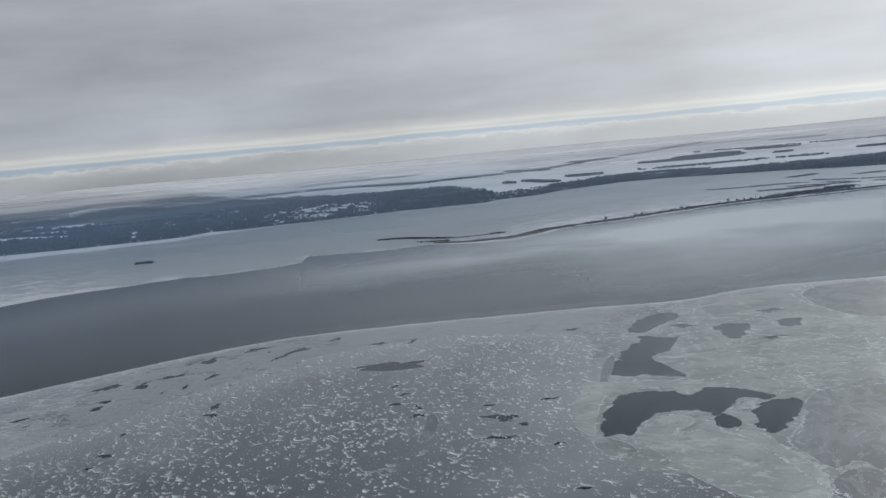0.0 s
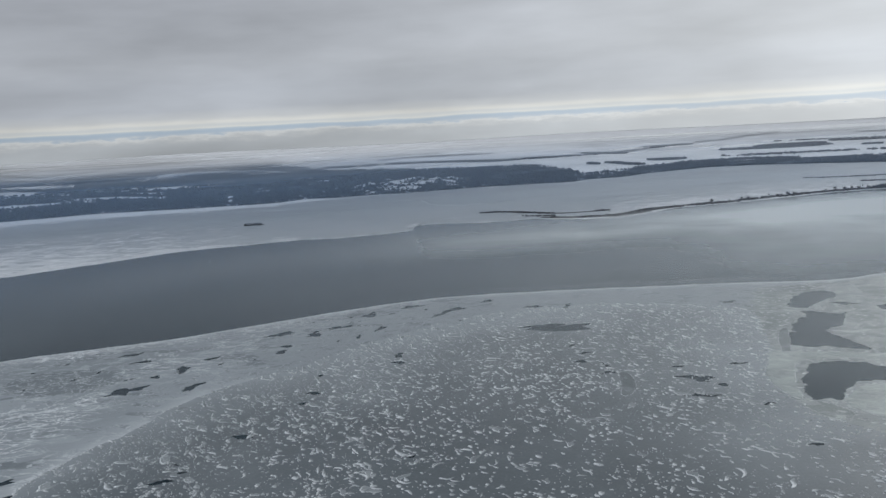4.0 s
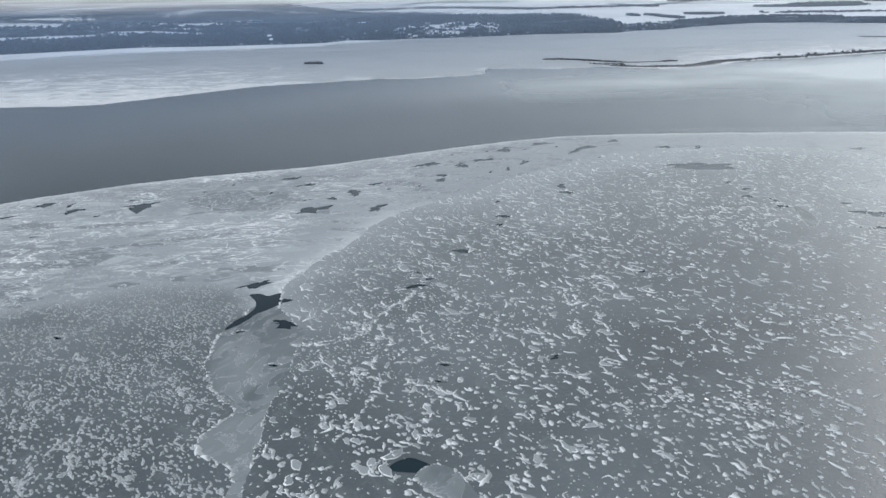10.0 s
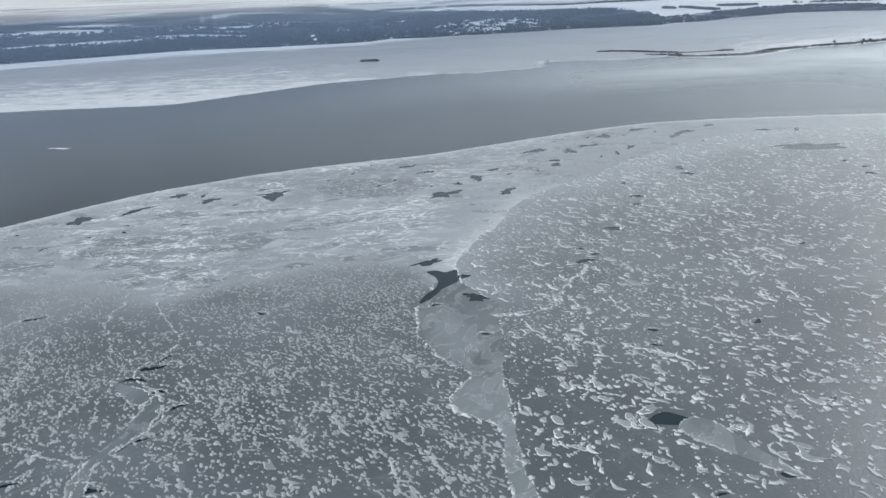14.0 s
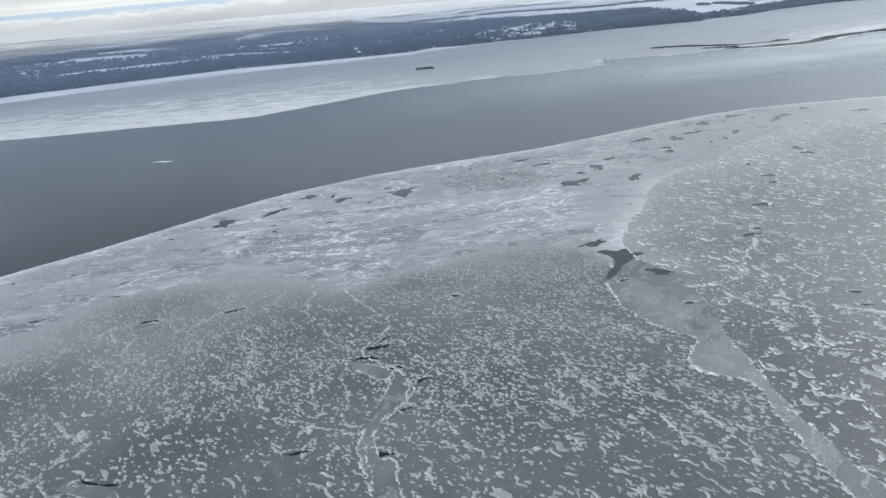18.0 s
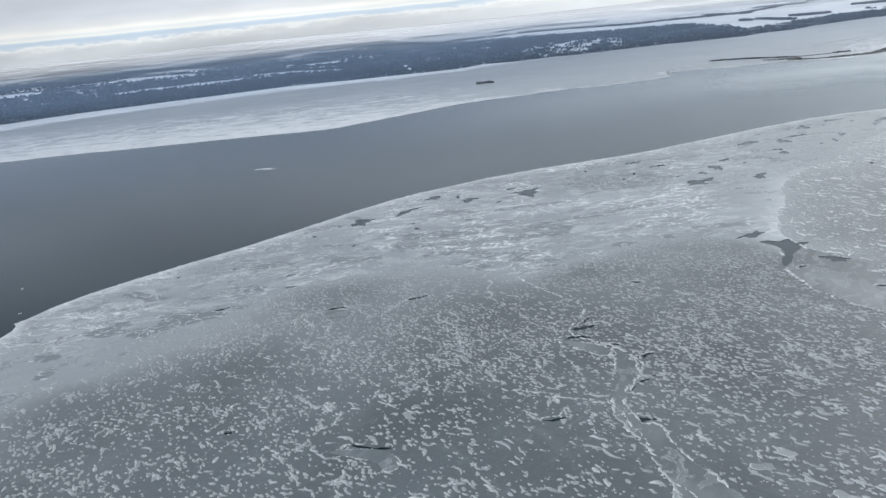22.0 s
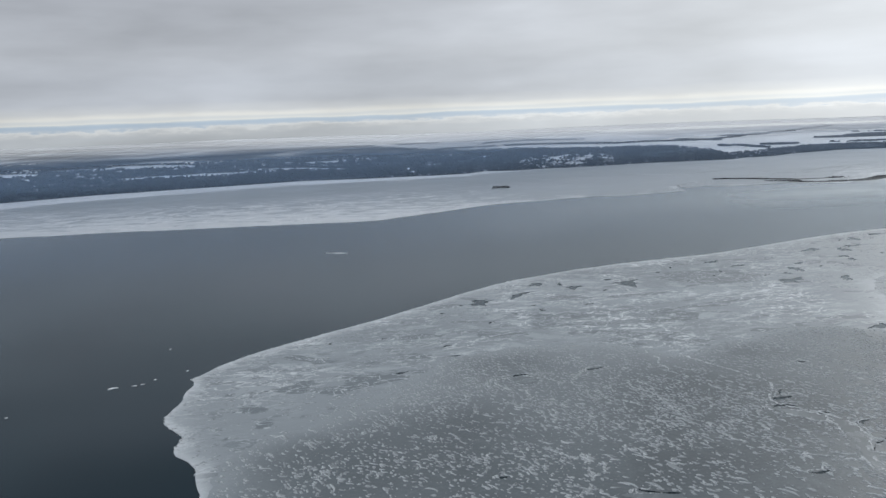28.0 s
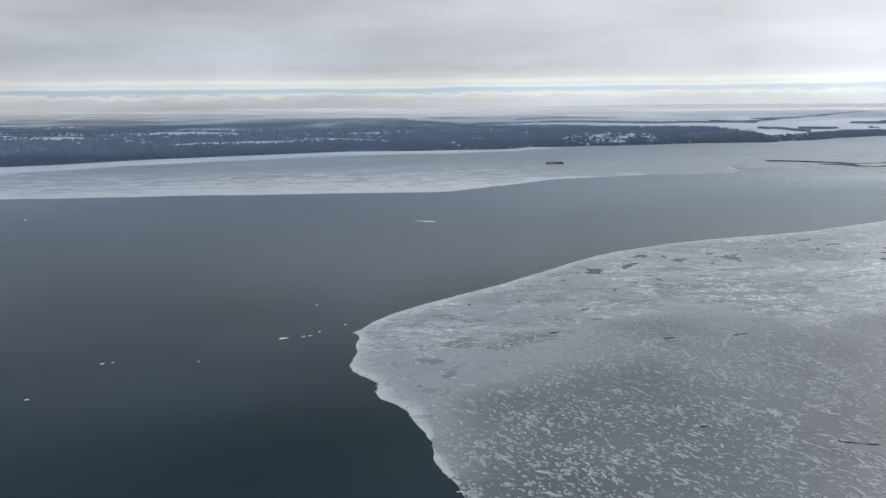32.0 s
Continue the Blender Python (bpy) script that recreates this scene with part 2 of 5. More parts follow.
def slush_material():
    """Refrozen pool ice: pale plates, grey slush between them and thin white seams."""
    n = Nodes("slushy_ice")
    broad, mid, fine = n.noise(0.013, 5, 0.6, (1.6, 1, 1), 15, 1.0), n.noise(0.05, 5, 0.6, (1.5, 1, 1), -20, 1.8), n.noise(0.5, 4, 0.6, (2, 1, 1), 10)
    seam = n.math("ABSOLUTE", n.math("SUBTRACT", n.noise(0.022, 3, 0.55, (1.4, 1, 1), 30, 1.6), 0.5))
    torn, plate = n.noise(0.045, 6, 0.64, (1.7, 1, 1), 12, 1.2), n.noise(0.075, 5, 0.62, (1.6, 1, 1), -15, 1.0)
    c = n.mix(n.step(broad, 0.38, 0.62), (0.132, 0.156, 0.155), (0.215, 0.243, 0.240))
    c = n.mix(n.math("MULTIPLY", n.step(torn, 0.535, 0.55), 0.75), c, (0.115, 0.135, 0.140))
    c = n.mix(n.math("MULTIPLY", n.step(mid, 0.55, 0.62), 0.5), c, (0.28, 0.306, 0.306))
    c = n.mix(n.math("MULTIPLY", n.step(plate, 0.61, 0.63), 0.6), c, (0.40, 0.43, 0.43))
    c = n.mix(n.math("MULTIPLY", n.step(seam, 0.006, 0.002), 0.25), c, (0.55, 0.57, 0.57))
    c = n.mix(n.math("MULTIPLY", n.step(fine, 0.60, 0.72), 0.4), c, (0.60, 0.63, 0.63))
    c = n.mix(n.attribute("pale"), c, (0.38, 0.41, 0.41))
    return n.done(c, 0.42, 1.31, fine, 0.08)


def dusted_material():
    """Pale plate ice, dusted with snow and stained by melt."""
    n = Nodes("snow_dusted_plate")
    broad, mid, fine = n.noise(0.03, 5, 0.6, (1.5, 1, 1), 15, 1.0), n.noise(0.14, 6, 0.65, (1.6, 1, 1), -20, 1.0), n.noise(0.6, 5, 0.65, (1.5, 1, 1), 10)
    c = n.mix(n.step(broad, 0.35, 0.65), (0.20, 0.232, 0.226), (0.285, 0.318, 0.31))
    c = n.mix(n.math("MULTIPLY", n.step(mid, 0.56, 0.60), 0.55), c, (0.38, 0.415, 0.405))
    c = n.mix(n.math("MULTIPLY", n.step(mid, 0.40, 0.36), 0.6), c, (0.13, 0.152, 0.155))
    c = n.mix(n.math("MULTIPLY", n.step(fine, 0.58, 0.70), 0.45), c, (0.55, 0.58, 0.575))
    return n.done(c, 0.45, 1.31, fine, 0.06)


def ribbon_material():
    n = Nodes("smooth_refrozen_ice")
    broad, mid = n.noise(0.03, 4, 0.55, (1, 2.4, 1), -15, 1.5), n.noise(0.16, 5, 0.6, (1, 3, 1), -20, 2.0)
    c = n.mix(n.step(broad, 0.35, 0.68), (0.075, 0.091, 0.100), (0.140, 0.161, 0.170))
    c = n.mix(n.math("MULTIPLY", n.step(mid, 0.54, 0.66), 0.20), c, (0.26, 0.29, 0.30))
    torn = n.noise(0.085, 6, 0.62, (1, 1.6, 1), -20, 1.0)
    c = n.mix(n.math("MULTIPLY", n.step(torn, 0.525, 0.54), 0.32), c, (0.20, 0.225, 0.235))
    c = n.mix(n.math("MULTIPLY", n.step(n.math("ABSOLUTE", n.math("SUBTRACT", torn, 0.532)), 0.010, 0.002), 0.40), c, (0.42, 0.45, 0.46))
    return n.done(c, 0.45, 1.31, mid, 0.05)


def far_ice_material():
    """The ice of the far bank: bare and grey, with drifted snow along its rim and old swirling seams; the pale mask
    also holds painted glare.
    """
    n = Nodes("wind_swept_ice")
    broad, streak = n.noise(0.006, 5, 0.6, (2.4, 1, 1), 20, 1.5), n.noise(0.042, 7, 0.66, (1.9, 1, 1), 14, 0.9)
    curl = n.math("ABSOLUTE", n.math("SUBTRACT", n.noise(0.028, 4, 0.55, (1.8, 1, 1), 14, 1.2), 0.5))
    swirl = n.noise(0.0065, 3, 0.5, (2.4, 1, 1), 20, 2.4)
    lines = n.math("PINGPONG", n.math("MULTIPLY", swirl, 7.0), 0.5)
    patch = n.noise(0.05, 4, 0.6, (4, 1, 1), 12, 1.0)
    c = n.mix(n.step(broad, 0.3, 0.7), (0.262, 0.294, 0.309), (0.335, 0.367, 0.382))
    c = n.mix(n.math("MULTIPLY", n.step(lines, 0.07, 0.015), n.math("ADD", 0.22, n.math("MULTIPLY", n.attribute("pale"), 0.6))), c, (0.62, 0.64, 0.65))
    c = n.mix(n.math("MULTIPLY", n.step(patch, 0.66, 0.74), 0.6), c, (0.56, 0.58, 0.59))
    snow = n.math("ADD", n.attribute("pale"), n.math("MULTIPLY", n.math("SUBTRACT", streak, 0.5), 2.4))
    c = n.mix(n.math("MULTIPLY", n.step(snow, 0.40, 0.70), 0.85), c, (0.62, 0.64, 0.645))
    c = n.mix(n.math("MULTIPLY", n.step(curl, 0.020, 0.004), n.step(n.attribute("pale"), 0.10, 0.45)), c, (0.74, 0.755, 0.76))
    return n.done(c, 0.32, 1.31)


def snow_material(name, color=(0.78, 0.80, 0.82), rough=0.75, varied=0.12, scale=2.0):
    n = Nodes(name)
    v, f = n.island(), n.noise(scale, 4, 0.6)
    dim = tuple(c * (1 - 2.2 * varied) for c in color)
    c = n.mix(n.math("ADD", n.math("MULTIPLY", v, 0.5), n.math("MULTIPLY", f, 0.5)), dim, color)
    return n.done(c, rough, 1.31, f, 0.08)


def frost_material(name, dull, pale, edge):
    """Frost grown into low pads: grey and granular on top, whiter where the rim mask is high."""
    n = Nodes(name)
    grain = n.noise(1.6, 5, 0.65)
    top = n.mix(n.math("ADD", n.math("MULTIPLY", n.island(), 0.65), n.math("MULTIPLY", grain, 0.45)), dull, pale)
    much = n.math("MULTIPLY", n.attribute("rim"), n.math("ADD", 0.55, n.math("MULTIPLY", grain, 0.8)), True)
    return n.done(n.mix(much, top, edge), 0.65, 1.31, grain, 0.10)


def land_material():
    """Snow-covered farmland; the floor of the woods shows dark through the stems."""
    n = Nodes("snowy_farmland")
    broad, drift, fine = n.noise(0.004, 4, 0.5), n.noise(0.02, 5, 0.6, (3, 1, 1), 20), n.noise(0.10, 4, 0.65)
    c = n.mix(n.step(broad, 0.3, 0.7), (0.60, 0.62, 0.64), (0.76, 0.78, 0.79))
    c = n.mix(n.math("MULTIPLY", n.step(drift, 0.55, 0.7), 0.4), c, (0.50, 0.51, 0.50))
    wood = n.math("ADD", n.attribute("wood"), n.math("MULTIPLY", n.math("SUBTRACT", fine, 0.5), 0.6))
    c = n.mix(n.step(wood, 0.35, 0.55), c, (0.045, 0.052, 0.055))
    return n.done(c, 0.8, 1.4)


def leaf_material(name, a, b, scale=0.15, snowy=0.0):
    n = Nodes(name)
    v, f = n.island(), n.noise(scale, 3, 0.6)
    c = n.mix(n.math("ADD", n.math("MULTIPLY", v, 0.6), n.math("MULTIPLY", f, 0.4)), a, b)
    if snowy:
        c = n.mix(n.math("MULTIPLY", n.step(n.noise(scale * 0.35, 4, 0.6, (2.5, 1, 1), 15), 0.57, 0.68), snowy), c, (0.45, 0.48, 0.52))
    return n.done(c, 0.9, 1.4)


def plain(name, color, rough=0.7, scale=1.5, varied=0.18, ior=1.45):
    n = Nodes(name)
    f, v = n.noise(scale, 4, 0.6), n.random()
    dim = tuple(c * (1 - 2 * varied) for c in color)
    return n.done(n.mix(n.math("ADD", n.math("MULTIPLY", f, 0.6), n.math("MULTIPLY", v, 0.4)), dim, color), rough, ior, f, 0.02)


def mist_haze_material(name, puff_size, lo, hi, white, long=2.0, deep=1.0, tint=(1.0, 1.0, 1.0)):
    """Thin sheet for cold mist, painted haze and glare: lit by the sky, let through in part."""
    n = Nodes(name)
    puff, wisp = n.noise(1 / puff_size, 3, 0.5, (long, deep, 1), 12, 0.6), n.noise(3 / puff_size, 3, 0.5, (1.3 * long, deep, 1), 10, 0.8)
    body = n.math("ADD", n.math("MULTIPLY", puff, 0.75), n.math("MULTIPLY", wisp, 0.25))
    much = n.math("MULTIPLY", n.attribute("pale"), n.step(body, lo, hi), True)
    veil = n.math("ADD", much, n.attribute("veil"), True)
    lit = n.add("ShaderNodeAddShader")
    # the blue tone paints in distance haze, the white one is mist
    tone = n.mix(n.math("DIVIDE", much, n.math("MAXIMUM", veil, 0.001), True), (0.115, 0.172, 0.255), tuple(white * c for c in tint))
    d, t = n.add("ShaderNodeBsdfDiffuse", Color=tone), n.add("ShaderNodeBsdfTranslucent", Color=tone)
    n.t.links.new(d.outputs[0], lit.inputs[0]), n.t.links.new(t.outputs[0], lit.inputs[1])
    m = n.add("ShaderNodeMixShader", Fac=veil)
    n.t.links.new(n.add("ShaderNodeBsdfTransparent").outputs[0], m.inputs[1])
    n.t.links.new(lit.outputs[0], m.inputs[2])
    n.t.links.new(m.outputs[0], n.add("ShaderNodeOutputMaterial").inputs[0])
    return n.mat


WATER, PAN, CRUST, SLUSH, RIBBON, FAR_ICE = water_material(), pan_material(), crust_material(), slush_material(), ribbon_material(), far_ice_material()
DUSTED = dusted_material()
FROST = frost_material("frost_pads", (0.13, 0.15, 0.158), (0.25, 0.275, 0.285), (0.74, 0.77, 0.78))
FINE_FROST = frost_material("fine_frost", (0.14, 0.16, 0.168), (0.25, 0.275, 0.285), (0.55, 0.58, 0.59))
SPLINTER = snow_material("ice_splinters", (0.50, 0.53, 0.55), 0.3, 0.30, 1.2)
RIDGE = snow_material("broken_ice_ridge", (0.74, 0.77, 0.79), 0.55, 0.10, 0.8)
LAND, SNOW = land_material(), snow_material("packed_snow", (0.76, 0.78, 0.80), 0.8, 0.06, 0.05)
WOODS = leaf_material("bare_winter_woods", (0.030, 0.038, 0.044), (0.055, 0.064, 0.072), 0.04, 0.22)
REEDS = leaf_material("dry_reeds", (0.020, 0.021, 0.022), (0.048, 0.046, 0.043))
TWIGS, BARK = leaf_material("bare_twigs", (0.050, 0.048, 0.045), (0.090, 0.084, 0.076), 0.5), plain("bark", (0.075, 0.065, 0.055), 0.9)
WALLS = [plain("white_siding", (0.62, 0.62, 0.60)), plain("grey_siding", (0.33, 0.34, 0.36)), plain("brick_wall", (0.24, 0.15, 0.12)), plain("tan_siding", (0.42, 0.36, 0.28))]
ROOF, PANE = plain("snowy_roof", (0.42, 0.44, 0.47), 0.8), plain("dark_window_pane", (0.03, 0.035, 0.04), 0.15)
MIST_HAZE, FOG_GLARE = mist_haze_material("mist_and_haze", 450.0, 0.05, 0.7, 0.41), mist_haze_material("steam_fog", 230.0, 0.0, 0.88, 0.63, 1.5, 1.5, (0.97, 1.0, 0.975))


# ---- shapes ----
def mesh(name, verts, faces, mat, parent=None, fields=None, smooth=False):
    me = bpy.data.meshes.new(name)
    me.from_pydata([tuple(map(float, v)) for v in verts], [], [tuple(map(int, f)) for f in faces])
    me.materials.append(mat)
    for key, values in (fields or {}).items():
        me.attributes.new(key, "FLOAT", "POINT").data.foreach_set("value", np.asarray(values, np.float32))
    if smooth:
        me.polygons.foreach_set("use_smooth", np.ones(len(me.polygons), bool))
    me.update()
    ob = new(name, me)
    ob.parent = parent
    return ob


def wander(points, step=6.0, amp=2.0, seed=0, closed=False, size=14.0):
    """A natural line along a few points: rounded, then moved sideways by noise at three sizes."""
    p = [Vector((*q, 0)) for q in points]
    n, out = len(p), []
    for i in range(n if closed else n - 1):
        a, b, c, d = (p[k % n] if closed else p[min(max(k, 0), n - 1)] for k in (i - 1, i, i + 1, i + 2))
        steps = max(1, int((c - b).length / step))
        for k in range(steps):
            s = k / steps
            out.append(0.5 * (2 * b + (c - a) * s + (2 * a - 5 * b + 4 * c - d) * s * s + (3 * b - a - 3 * c + d) * s ** 3))
    if not closed:
        out.append(p[-1])
    res = []
    for i, q in enumerate(out):
        a, b = out[i - 1 if i or closed else 0], out[(i + 1) % len(out) if closed else min(i + 1, len(out) - 1)]
        side = Vector((-(b - a).y, (b - a).x, 0))
        side = side.normalized() if side.length > 1e-6 else Vector((0, 0, 0))
        off = sum(noise.noise(Vector((q.x / s, q.y / s, seed * 7.3 + s))) * w for s, w in ((size * 2.5, 0.55), (size, 0.35), (size * 0.35, 0.25)))
        end = 0.0 if (not closed and i in (0, len(out) - 1)) else 1.0
        res.append(q + side * off * amp * 2 * end)
    return np.array([(q.x, q.y) for q in res])


def inside(poly, pts):
    """Which of pts lie in the polygon."""
    pts, res = np.asarray(pts, float), np.zeros(len(pts), bool)
    lo, hi = poly.min(0), poly.max(0)
    pick = np.where(((pts >= lo) & (pts <= hi)).all(1))[0]
    x, y, r = pts[pick, 0], pts[pick, 1], np.zeros(len(pick), bool)
    for (ax, ay), (bx, by) in zip(poly, np.roll(poly, -1, 0)):
        if ay != by:
            r ^= ((ay > y) != (by > y)) & (x < (bx - ax) * (y - ay) / (by - ay) + ax)
    res[pick] = r
    return res


def away(line, pts):
    """The distance of pts from a line."""
    pts, best = np.asarray(pts, float), np.full(len(pts), 1e9)
    for a, b in zip(line[:-1], line[1:]):
        d = b - a
        s = np.clip(((pts - a) @ d) / max(d @ d, 1e-9), 0, 1)
        best = np.minimum(best, np.hypot(*(pts - a - s[:, None] * d).T))
    return best


def bump(x, c, w):
    return np.exp(-((x - c) / w) ** 2)


def soft_noise(pts, size, seed=0):
    return np.array([noise.noise(Vector((x / size, y / size, seed * 3.7))) for x, y in pts])


def sheet(loops, spacing, bounds, seed):
    """A triangulated plan that follows all loops, with loose points between them: (points, triangles)."""
    from mathutils.geometry import delaunay_2d_cdt
    rng = np.random.default_rng(seed)
    pts, edges = [], []
    for loop, closed in loops:
        k = len(pts)
        pts += [tuple(q) for q in loop]
        edges += [(k + i, k + i + 1) for i in range(len(loop) - 1)] + ([(k + len(loop) - 1, k)] if closed else [])
    (x0, y0), (x1, y1) = bounds
    gx, gy = np.meshgrid(np.arange(x0, x1, spacing), np.arange(y0, y1, spacing))
    loose = np.stack([gx.ravel(), gy.ravel()], 1) + rng.uniform(-0.35, 0.35, (gx.size, 2)) * spacing
    pts += [tuple(q) for q in loose]
    v, _, f, *_ = delaunay_2d_cdt([Vector(q) for q in pts], edges, [], 0, 1e-4)
    return np.array([tuple(q) for q in v]), np.array([tuple(q) for q in f if len(q) == 3])


def slab(name, pts, tris, mat, top, thick, fields, parent=None):
    """A plate of ice: the triangles on top and a wall wherever they end."""
    used, back = np.unique(tris.ravel(), return_inverse=True)
    tris, xy = back.reshape(-1, 3), pts[used]
    lift = 0.04 * soft_noise(xy, 9.0, 2)
    count = {}
    for a, b, c in tris:
        for e in ((a, b), (b, c), (c, a)):
            count[e] = 1
    rim = [e for e in count if (e[1], e[0]) not in count]
    verts = [(x, y, top + h) for (x, y), h in zip(xy, lift)]
    low = {}
    for a, b in rim:
        for q in (a, b):
            if q not in low:
                low[q] = len(verts)
                verts.append((xy[q][0], xy[q][1], top - thick))
    faces = [tuple(t) for t in tris] + [(b, a, low[a], low[b]) for a, b in rim]
    extra = [q for q in low]
    f = {k: np.concatenate([v[used], v[used][extra]]) for k, v in fields.items()}
    return mesh(name, verts, faces, mat, parent, f)


# ---- plan of the ice ----
ICE, SEA = 0.12, -0.04
FRONT = [(-560, -300), (-578, 0), (-587, 67), (-597, 92), (-603, 116), (-611, 135), (-623, 147), (-627, 161), (-639, 180), (-641, 205), (-643, 224), (-647, 233), (-630, 273),
         (-602, 309), (-570, 346), (-526, 406), (-489, 449), (-434, 489), (-383, 515), (-326, 538), (-240, 594), (-198, 619), (-151, 643), (-94, 657), (-1, 662), (93, 664), (172, 661),
         (206, 666), (251, 684), (338, 686), (420, 682), (700, 690), (1500, 640)]
front = wander(FRONT[:12], 4, 2.2, 1).tolist() + wander(FRONT[11:], 4, 1.2, 2).tolist()
outline = np.array(front + [(1600, -900), (-300, -900)])

STAR = [(-300.3, 286.6), (-295.8, 288.1), (-291.4, 286.0), (-286.9, 289.0), (-285.0, 283.3), (-279.2, 281.2), (-282.9, 277.7), (-285.5, 273.6), (-288.0, 269.5), (-291.4, 264.9), (-293.5, 259.1), (-296.5, 252.9), (-299.7, 249.2), (-298.1, 257.8), (-295.1, 265.5), (-293.9, 273.4), (-296.3, 280.3)]
POOLS_NEAR = {
    "west": [(69, 378), (74, 401), (88, 433), (98, 437), (117, 436), (126, 426), (139, 437), (150, 432), (160, 424), (167, 414), (159, 410), (151, 415), (145, 409), (136, 398), (128, 396), (114, 404), (104, 402), (96, 396), (87, 385), (82, 375), (75, 378)],
    "inlet": [(127, 394), (131, 395), (136, 385), (135, 376), (127, 375), (124, 384)],
    "middle": [(93, 475), (98, 494), (117, 534), (127, 542), (128, 557), (138, 556), (148, 548), (156, 550), (148, 534), (139, 518), (126, 505), (128, 484), (133, 462), (124, 461), (112, 469), (102, 468)],
}
POOLS_FAR = {
    "north": [(125, 572), (132, 591), (148, 614), (168, 622), (171, 604), (155, 591), (145, 577), (136, 567)],
    "green": [(157, 404), (168, 408), (176, 405), (171, 393), (157, 372), (146, 363), (143, 371), (145, 387)],
    "east": [(184, 562), (195, 572), (209, 566), (201, 546), (186, 531), (184, 545)],
    "far_east": [(231, 570), (246, 570), (241, 553), (230, 549), (227, 559)],
    "wedge": [(-223, 155), (-217, 161), (-210, 157), (-214, 154)],
    "star": STAR,
}
POOLS = {**POOLS_NEAR, **POOLS_FAR}
# openings: centre, length, width, turn
SLOTS_BAND = [(-302, 299, 12, 3.5, 55), (-277, 256, 8, 4, -7), (-300, 424, 15, 9, 40), (-262, 427, 13, 4.5, 55), (-282, 464, 11, 5, 70), (-294, 450, 6, 4, 31), (-332, 502, 11, 4, 60), (-318, 484, 10, 4, 49), (-271, 487, 7, 4, 56),
              (-410, 432, 15, 9, 28), (-447, 421, 10, 5, 11), (-470, 434, 5, 3, 60), (-240, 544, 14, 6, 28), (-216, 541, 13, 5, 60), (-228, 498, 9, 4, 41), (-229, 511, 8, 3, 45), (-201, 559, 13, 4, 45), (-185, 596, 18, 5, 55)]
SLOTS_NORTH = [(-170, 552, 11, 2.6, 62), (-182, 530, 9, 1.8, 70), (-122, 596, 26, 5, 40), (-152, 618, 18, 5, 40), (-94, 630, 10, 4, 29), (-58, 604, 11, 4, 35), (-32, 602, 14, 3, 52), (-47, 538, 36, 13, 20), (-148, 480, 5, 5, 0), (-146, 464, 6, 4, 31),
               (-512, 382, 11, 8, 34), (-485, 400, 19, 4, 48), (-472, 433, 8, 6, 30), (-456, 432, 7, 2, 75), (88, 596, 11, 4, 5), (165, 578, 12, 6, -14), (238, 600, 11, 9, -15), (212, 527, 15, 3.5, -10)]
SLOTS_PAN = [(-208, 348, 12, 4.5, 9), (-228, 298, 13, 3.8, 4), (-228, 316, 3, 1.5, 0), (-222, 308, 6, 1.5, 0), (-187, 410, 8, 4.5, 18), (-189, 393, 6, 3, 15), (-190, 442, 5, 2.4, 40), (-22, 430, 10, 5, 17), (-22, 444, 13, 2.1, -86),
             (20, 416, 16, 7, -30), (12, 390, 14, 2.5, 8), (51, 440, 9, 4, 28), (17, 438, 8, 2.4, 18), (-36, 454, 8, 4, 28), (-32, 471, 7, 3, 14), (-38, 490, 8, 2.4, 36), (-170, 228, 4.6, 2, 33), (-123, 319, 4.2, 1.6, 24)]
SLOTS_SMALL = [(-210, 221, 4, 1.5, 0), (-211, 208, 4, 1.2, 5), (-272, 219, 4, 1.2, 0), (-293, 247, 4, 1.6, 25), (132, 386, 10, 7, -30), (33, 404, 6, 4, -9), (47, 373, 6, 3, 0), (50, 322, 6, 2.2, 18), (-191, 129, 4, 2.2, 0),
               (-210, 120, 3.2, 1.2, 18), (-364, 240, 4, 2, 0), (-494, 228, 12, 2.4, 14), (-460, 236, 12, 1.8, 40), (-457, 110, 12, 1.2, -5), (-402, 122, 7, 1.4, 0), (-504, 122, 4, 1.0, 0), (26, 415, 9, 8, -13)]
SLOTS_CRACK = [(-394, 182, 11, 2.0, 5), (-390, 192, 8.5, 1.7, 21), (-380, 174, 3.4, 1.8, 18), (-371, 164, 6.7, 1.1, 27), (-375, 143, 10, 1.8, 53), (-378, 120, 8.5, 2.0, -21), (-388, 198, 8, 1.0, 58), (-370, 164, 4, 0.9, 45), (20, 388, 13, 2.4, 4)]
SLOTS_CRACK = [(x, y, 1.15 * a, 1.35 * b, turn) for x, y, a, b, turn in SLOTS_CRACK]
rng_o = np.random.default_rng(404)
SLOTS_TINY = []
for _ in range(70):
    k, back = int(rng_o.integers(12, 25)), rng_o.uniform(8, 95)
    (ax, ay), (bx, by), u = FRONT[k], FRONT[k + 1], rng_o.uniform()
    d = math.hypot(bx - ax, by - ay)
    SLOTS_TINY.append((ax + (bx - ax) * u + (by - ay) / d * back, ay + (by - ay) * u - (bx - ax) / d * back, rng_o.uniform(2.5, 6.5), rng_o.uniform(1.2, 2.6), rng_o.normal(35, 22)))


